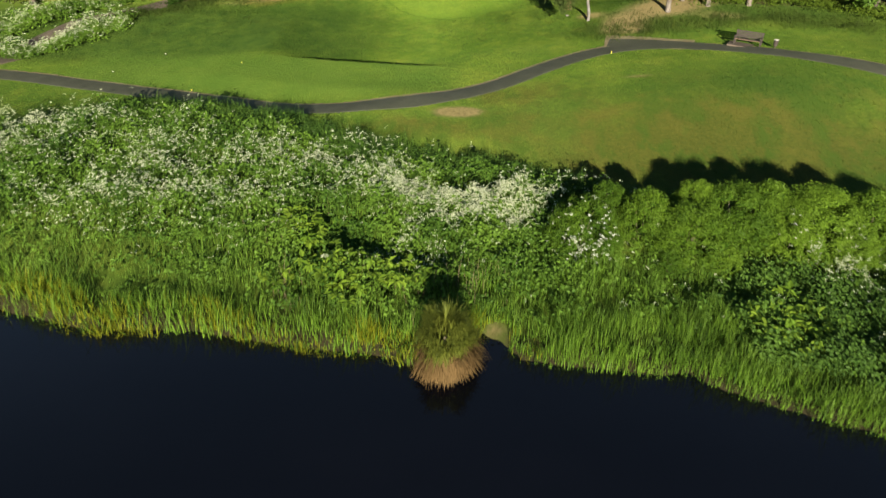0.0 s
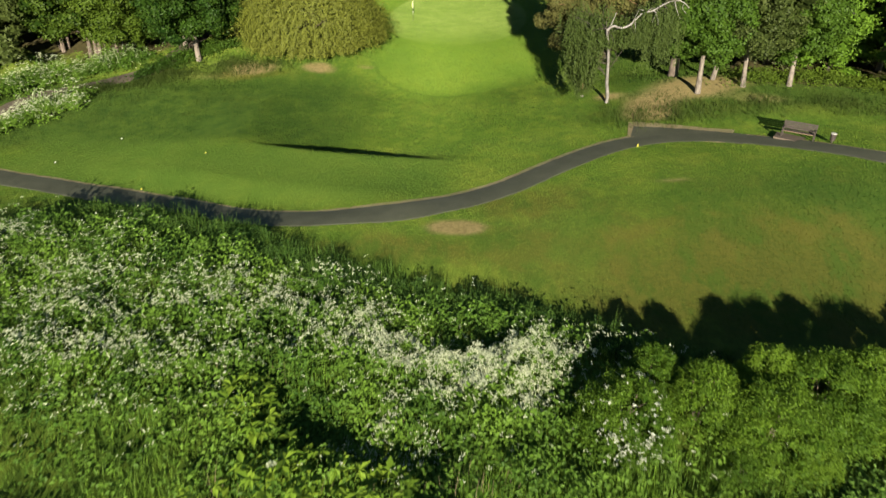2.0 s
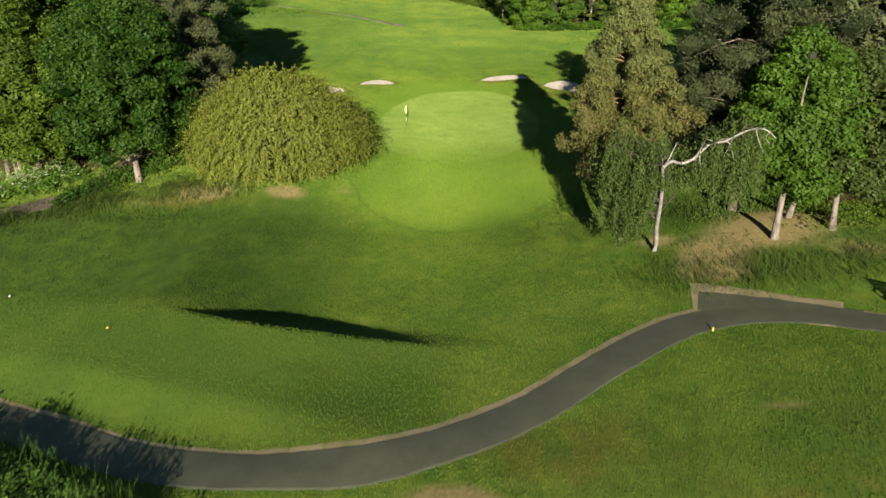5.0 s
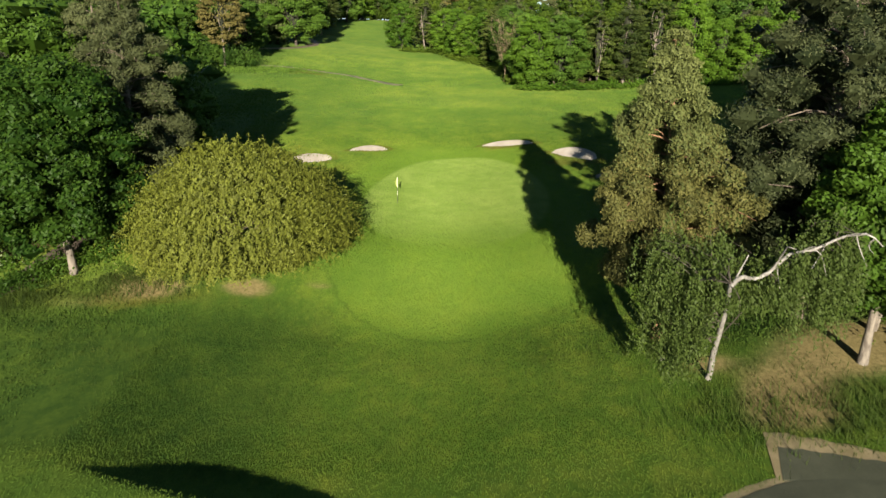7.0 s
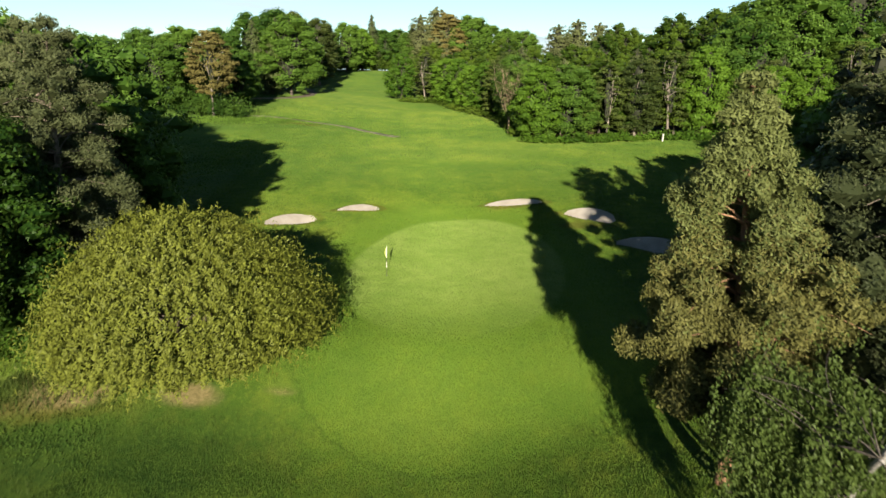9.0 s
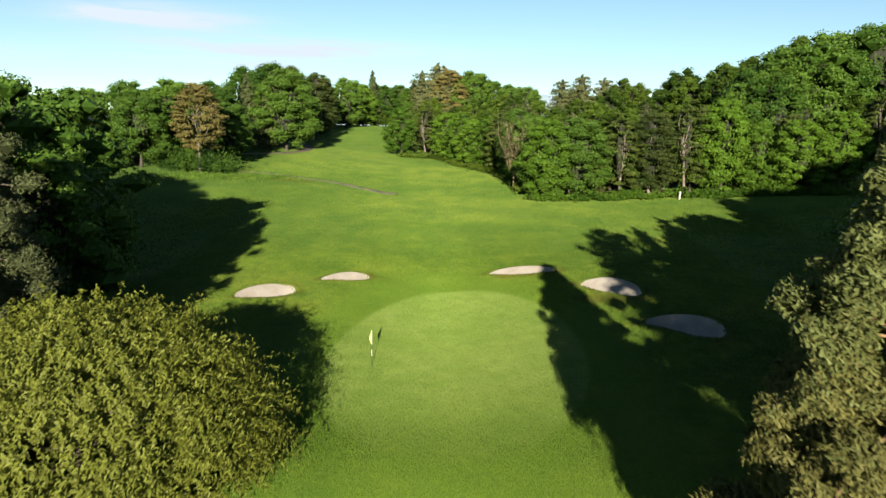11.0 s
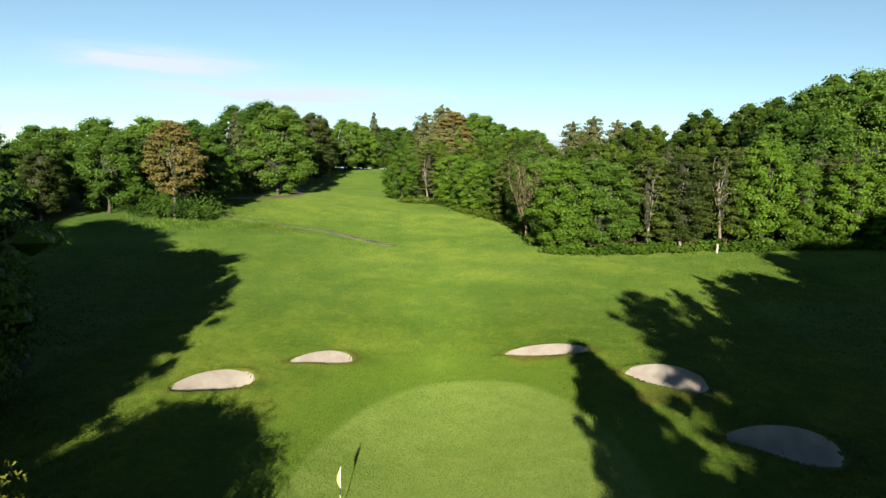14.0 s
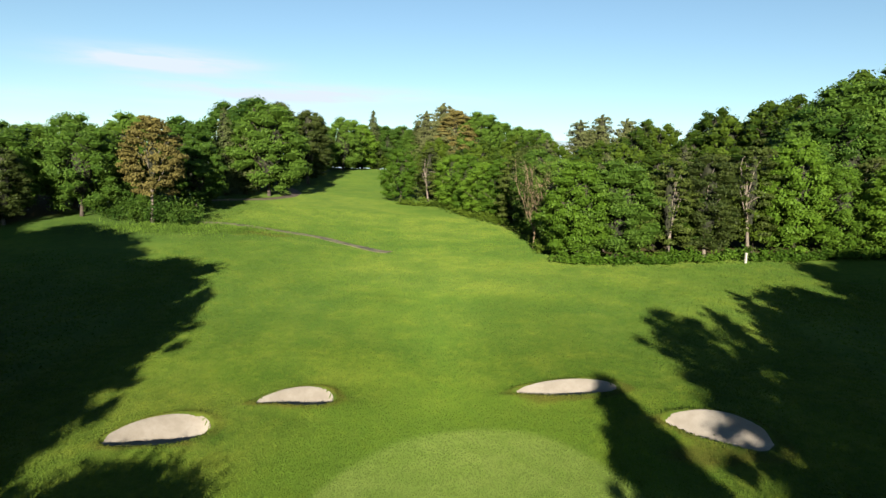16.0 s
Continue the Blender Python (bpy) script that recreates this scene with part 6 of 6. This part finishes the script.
def box_mesh(size, at=(0, 0, 0), turn=(0, 0, 0), bevel=0.012):
    bm = bmesh.new()
    bmesh.ops.create_cube(bm, size=1.0)
    bmesh.ops.scale(bm, vec=size, verts=bm.verts)
    bmesh.ops.bevel(bm, geom=bm.edges[:], offset=min(bevel, min(size) * 0.3), segments=2, affect="EDGES")
    bmesh.ops.transform(bm, matrix=pose(*at, *turn), verts=bm.verts)
    return bm


def part(name, bm, material, parent, label=""):
    me = bpy.data.meshes.new(name)
    bm.to_mesh(me)
    bm.free()
    me.materials.append(material)
    ob = new(name, me)
    ob.parent = parent
    return tagged(ob, label) if label else ob


def build_bench(x, y, turn):
    """A long park bench of dark planks; sunlight on the seat is put into its front plank's colour."""
    bench = thing("park_bench", "weathered dark wooden park bench beside the asphalt path", "bench")
    for k in range(4):
        part("seat_slat", box_mesh((1.95, 0.105, 0.04), (0, -0.22 + 0.125 * k, 0.45), (2, 0, 0)), M_WOOD_SUNLIT if k == 0 else M_WOOD_DARK, bench, "front plank coloured pale for sunlight" if k == 0 else "")
    for k in range(4):
        part("back_slat", box_mesh((1.95, 0.035, 0.11), (0, 0.27 + 0.03 * k, 0.55 + 0.125 * k), (-14, 0, 0)), M_WOOD_DARK, bench)
    for sx in (-0.92, 0.92):
        part("front_leg", box_mesh((0.08, 0.08, 0.68), (sx, -0.24, 0.31)), M_WOOD_DARK, bench)
        part("back_leg", box_mesh((0.08, 0.08, 1.05), (sx, 0.30, 0.48), (-10, 0, 0)), M_WOOD_DARK, bench)
        part("armrest", box_mesh((0.10, 0.62, 0.045), (sx, 0.0, 0.67)), M_WOOD_DARK, bench)
        part("side_rail", box_mesh((0.06, 0.5, 0.08), (sx, 0.02, 0.38)), M_WOOD_DARK, bench)
    bench.matrix_basis = pose(x, y, ground_z(x, y), 0, 0, turn)
    slab = part("slab", box_mesh((2.7, 1.2, 0.12), (0, 0, 0)), M_TRACK, None)
    slab.name = "bench_slab"
    slab.matrix_basis = pose(x, y - 0.1, ground_z(x, y - 0.1) - 0.02, 0, 2, turn)
    tagged(slab, "worn earth-coloured slab under the bench", "slab")
    return bench


build_bench(22.3, 51.3, -33)


def build_bin(x, y):
    """A small litter bin beside the bench."""
    ob = thing("litter_bin", "small dark litter bin on a post beside the bench", "bin", x=x, y=y)
    bm = bmesh.new()
    bmesh.ops.create_cone(bm, cap_ends=True, segments=16, radius1=0.15, radius2=0.17, depth=0.42)
    bmesh.ops.bevel(bm, geom=bm.edges[:], offset=0.01, segments=1, affect="EDGES")
    bmesh.ops.translate(bm, vec=(0, 0, 0.42), verts=bm.verts)
    part("bucket", bm, M_WOOD_DARK, ob)
    bm = bmesh.new()
    bmesh.ops.create_cone(bm, cap_ends=True, segments=16, radius1=0.18, radius2=0.17, depth=0.04)
    bmesh.ops.translate(bm, vec=(0, 0, 0.65), verts=bm.verts)
    part("rim", bm, M_POST, ob, "pale worn rim")
    part("post", box_mesh((0.09, 0.09, 0.5), (0, 0.0, 0.15)), M_WOOD_DARK, ob)
    return ob


build_bin(23.9, 50.2)


def build_flag(x, y):
    """The pin in its cup: banded stick and a limp flag."""
    pin = thing("golf_flag", "slim black and white flagstick with a limp yellow flag", "flag", x=x, y=y, z=ground_z(x, y))
    for k, (a, b) in enumerate(((0.0, 0.62), (0.62, 1.0), (1.0, 1.28), (1.28, 2.12))):
        bm = bmesh.new()
        bmesh.ops.create_cone(bm, cap_ends=True, segments=10, radius1=0.017, radius2=0.016, depth=b - a)
        bmesh.ops.translate(bm, vec=(0, 0, (a + b) / 2), verts=bm.verts)
        part("stick_band", bm, M_WHITE if k % 2 else M_BLACK, pin, "white band" if k % 2 else "black band")
    nx, nz = 9, 14
    verts = []
    for side in (0.006, -0.006):
        for j in range(nz):
            t = j / (nz - 1)
            for i in range(nx):
                s = i / (nx - 1)
                w = 0.13 * (0.25 + 0.75 * math.sin(math.pi * min(1, t * 1.1)) ** 0.8)
                verts.append((-s * w, side + 0.05 * math.sin(s * 9 + t * 2) * s, 2.1 - 0.66 * t - 0.12 * s))
    f = grid_faces(nx, nz)
    mesh_object("flag", verts, np.concatenate([f, f[:, ::-1] + nx * nz]), M_FLAG, pin, soft=True, label="limp pale yellow cloth")
    bm = bmesh.new()
    bmesh.ops.create_cone(bm, cap_ends=True, segments=20, radius1=0.075, radius2=0.075, depth=0.02)
    part("cup", bm, M_BLACK, pin, "dark hole in the turf")
    return pin


build_flag(-4.0, 87.0)


def build_marker(x, y, material, label, high=0.16):
    ob = thing("tee_marker", label, "tee marker", "tee markers", x=x, y=y, z=ground_z(x, y))
    bm = bmesh.new()
    bmesh.ops.create_uvsphere(bm, u_segments=14, v_segments=9, radius=0.06)
    bmesh.ops.scale(bm, vec=(1, 1, 0.8), verts=bm.verts)
    bmesh.ops.translate(bm, vec=(0, 0, high * 0.7), verts=bm.verts)
    part("head", bm, material, ob)
    bm = bmesh.new()
    bmesh.ops.create_cone(bm, cap_ends=True, segments=10, radius1=0.035, radius2=0.03, depth=0.14)
    bmesh.ops.translate(bm, vec=(0, 0, 0.05), verts=bm.verts)
    part("spike", bm, M_BLACK, ob)
    return ob


build_marker(-24.3, 57.9, M_WHITE, "round white marker on the tee")
build_marker(-16.4, 53.2, M_MARKER, "round yellow marker on the tee")
build_marker(-18.9, 48.3, M_MARKER, "round yellow marker near the path")
build_marker(-26.7, 52.9, M_WHITE, "round white marker at the tee's side")


def build_post(x, y, high, label, thick=0.1, material=None):
    ob = thing("post", label, "post", x=x, y=y)
    part("shaft", box_mesh((thick, thick, high + 0.3), (0, 0, high / 2 - 0.1), (1, 1, 20)), material or M_POST, ob)
    part("cap", box_mesh((thick * 1.15, thick * 1.15, 0.05), (0, 0, high + 0.06), (1, 1, 20)), material or M_POST, ob)
    return ob


build_post(32.0, 147.0, 1.15, "bleached white post at the wood's edge", 0.2)
build_post(12.3, 51.4, 0.16, "short yellow peg beside the path", 0.07, M_MARKER)


def build_stone(x, y, size, label):
    bm = bmesh.new()
    bmesh.ops.create_icosphere(bm, subdivisions=3, radius=1.0)
    for v in bm.verts:
        v.co *= 1 + 0.22 * noise.noise(v.co * 1.3 + Vector((x, y, 0)))
        v.co = Vector((v.co.x * size, v.co.y * size * 0.8, v.co.z * size * 0.6))
    me = bpy.data.meshes.new("stone")
    bm.to_mesh(me)
    bm.free()
    me.materials.append(M_STONE)
    ob = new("stone", me)
    ob.location = (x, y, ground_z(x, y) + size * 0.3)
    return tagged(ob, label, "stone")


build_stone(10.5, 62.1, 0.15, "small pale boulder on the grass by the birch")


def bare_tree(rng, x, y, high, label, sway=0.12):
    """A tree with few leaves: pale upright limbs and twigs."""
    ob = thing("bare_tree", label, "tree", x=x, y=y)
    pieces = [tube(limb_line(rng, (0, 0, -0.3), (0.2, 0, high * 0.5), 0.02, 6), np.linspace(0.13, 0.07, 6), 7)]
    tips = []
    for k in range(26):
        a = rng.uniform(0, 6.28)
        start = np.array([0.1, 0, rng.uniform(0.12, 0.5) * high])
        tip = np.array([math.cos(a) * rng.uniform(0.1, 0.26) * high, math.sin(a) * rng.uniform(0.1, 0.26) * high, rng.uniform(0.55, 1.0) * high])
        line = limb_line(rng, start, tip, sway)
        pieces.append(tube(line, np.linspace(0.06, 0.02, 5), 5))
        for s in range(6):
            at = line[rng.integers(1, 5)]
            end = at + np.array([rng.normal(0, 0.5), rng.normal(0, 0.5), rng.uniform(0.4, 1.4)])
            pieces.append(tube(limb_line(rng, at, end, 0.08, 4), np.linspace(0.028, 0.012, 4), 4))
            tips.append(end)
    mesh_object("branchwork", *bundle(pieces), M_TWIG, ob, soft=True)
    v, f, t = clumps_to_leaves(rng, np.array(tips), np.full(len(tips), 0.5), 1500, 0.3, 0.18)
    mesh_object("sparse_leaves", v, f, M_LEAF_DULL, ob, tint=t)
    return ob


bare_tree(rng, 9.0, 156.5, 10.5, "nearly bare tree with pale upright limbs")
bare_tree(rng, 10.6, 152.5, 9.0, "nearly bare tree with pale thin limbs")
bare_tree(rng, -13.5, 222.0, 8.5, "pink-grey leafless tree at the wood's corner", 0.2)

# distant hills beyond the woods, with aerial haze put into their pale blue colour
hx = np.linspace(-2600, 2600, 90)
hills = []
for k, (dy, up) in enumerate(((0, 0.0), (200, 0.6), (420, 1.0), (800, 0.9))):
    hz = 24 + up * (95 + 45 * np.sin(hx * 0.0021 + 1.2) + 22 * np.sin(hx * 0.006 + 0.4) + 9 * np.sin(hx * 0.017))
    hills.append(np.stack([hx, np.full(90, 1900.0 + dy), hz], 1))
M_HILL = plain_material("hazy_hill", (0.30, 0.40, 0.46), (0.36, 0.46, 0.52), 1.0, 0.004)
tagged(mesh_object("backdrop", np.stack(hills, 0).reshape(-1, 3), grid_faces(90, 4), M_HILL, soft=True), "pale blue hazy hills on the horizon", "hills", kind="structure")
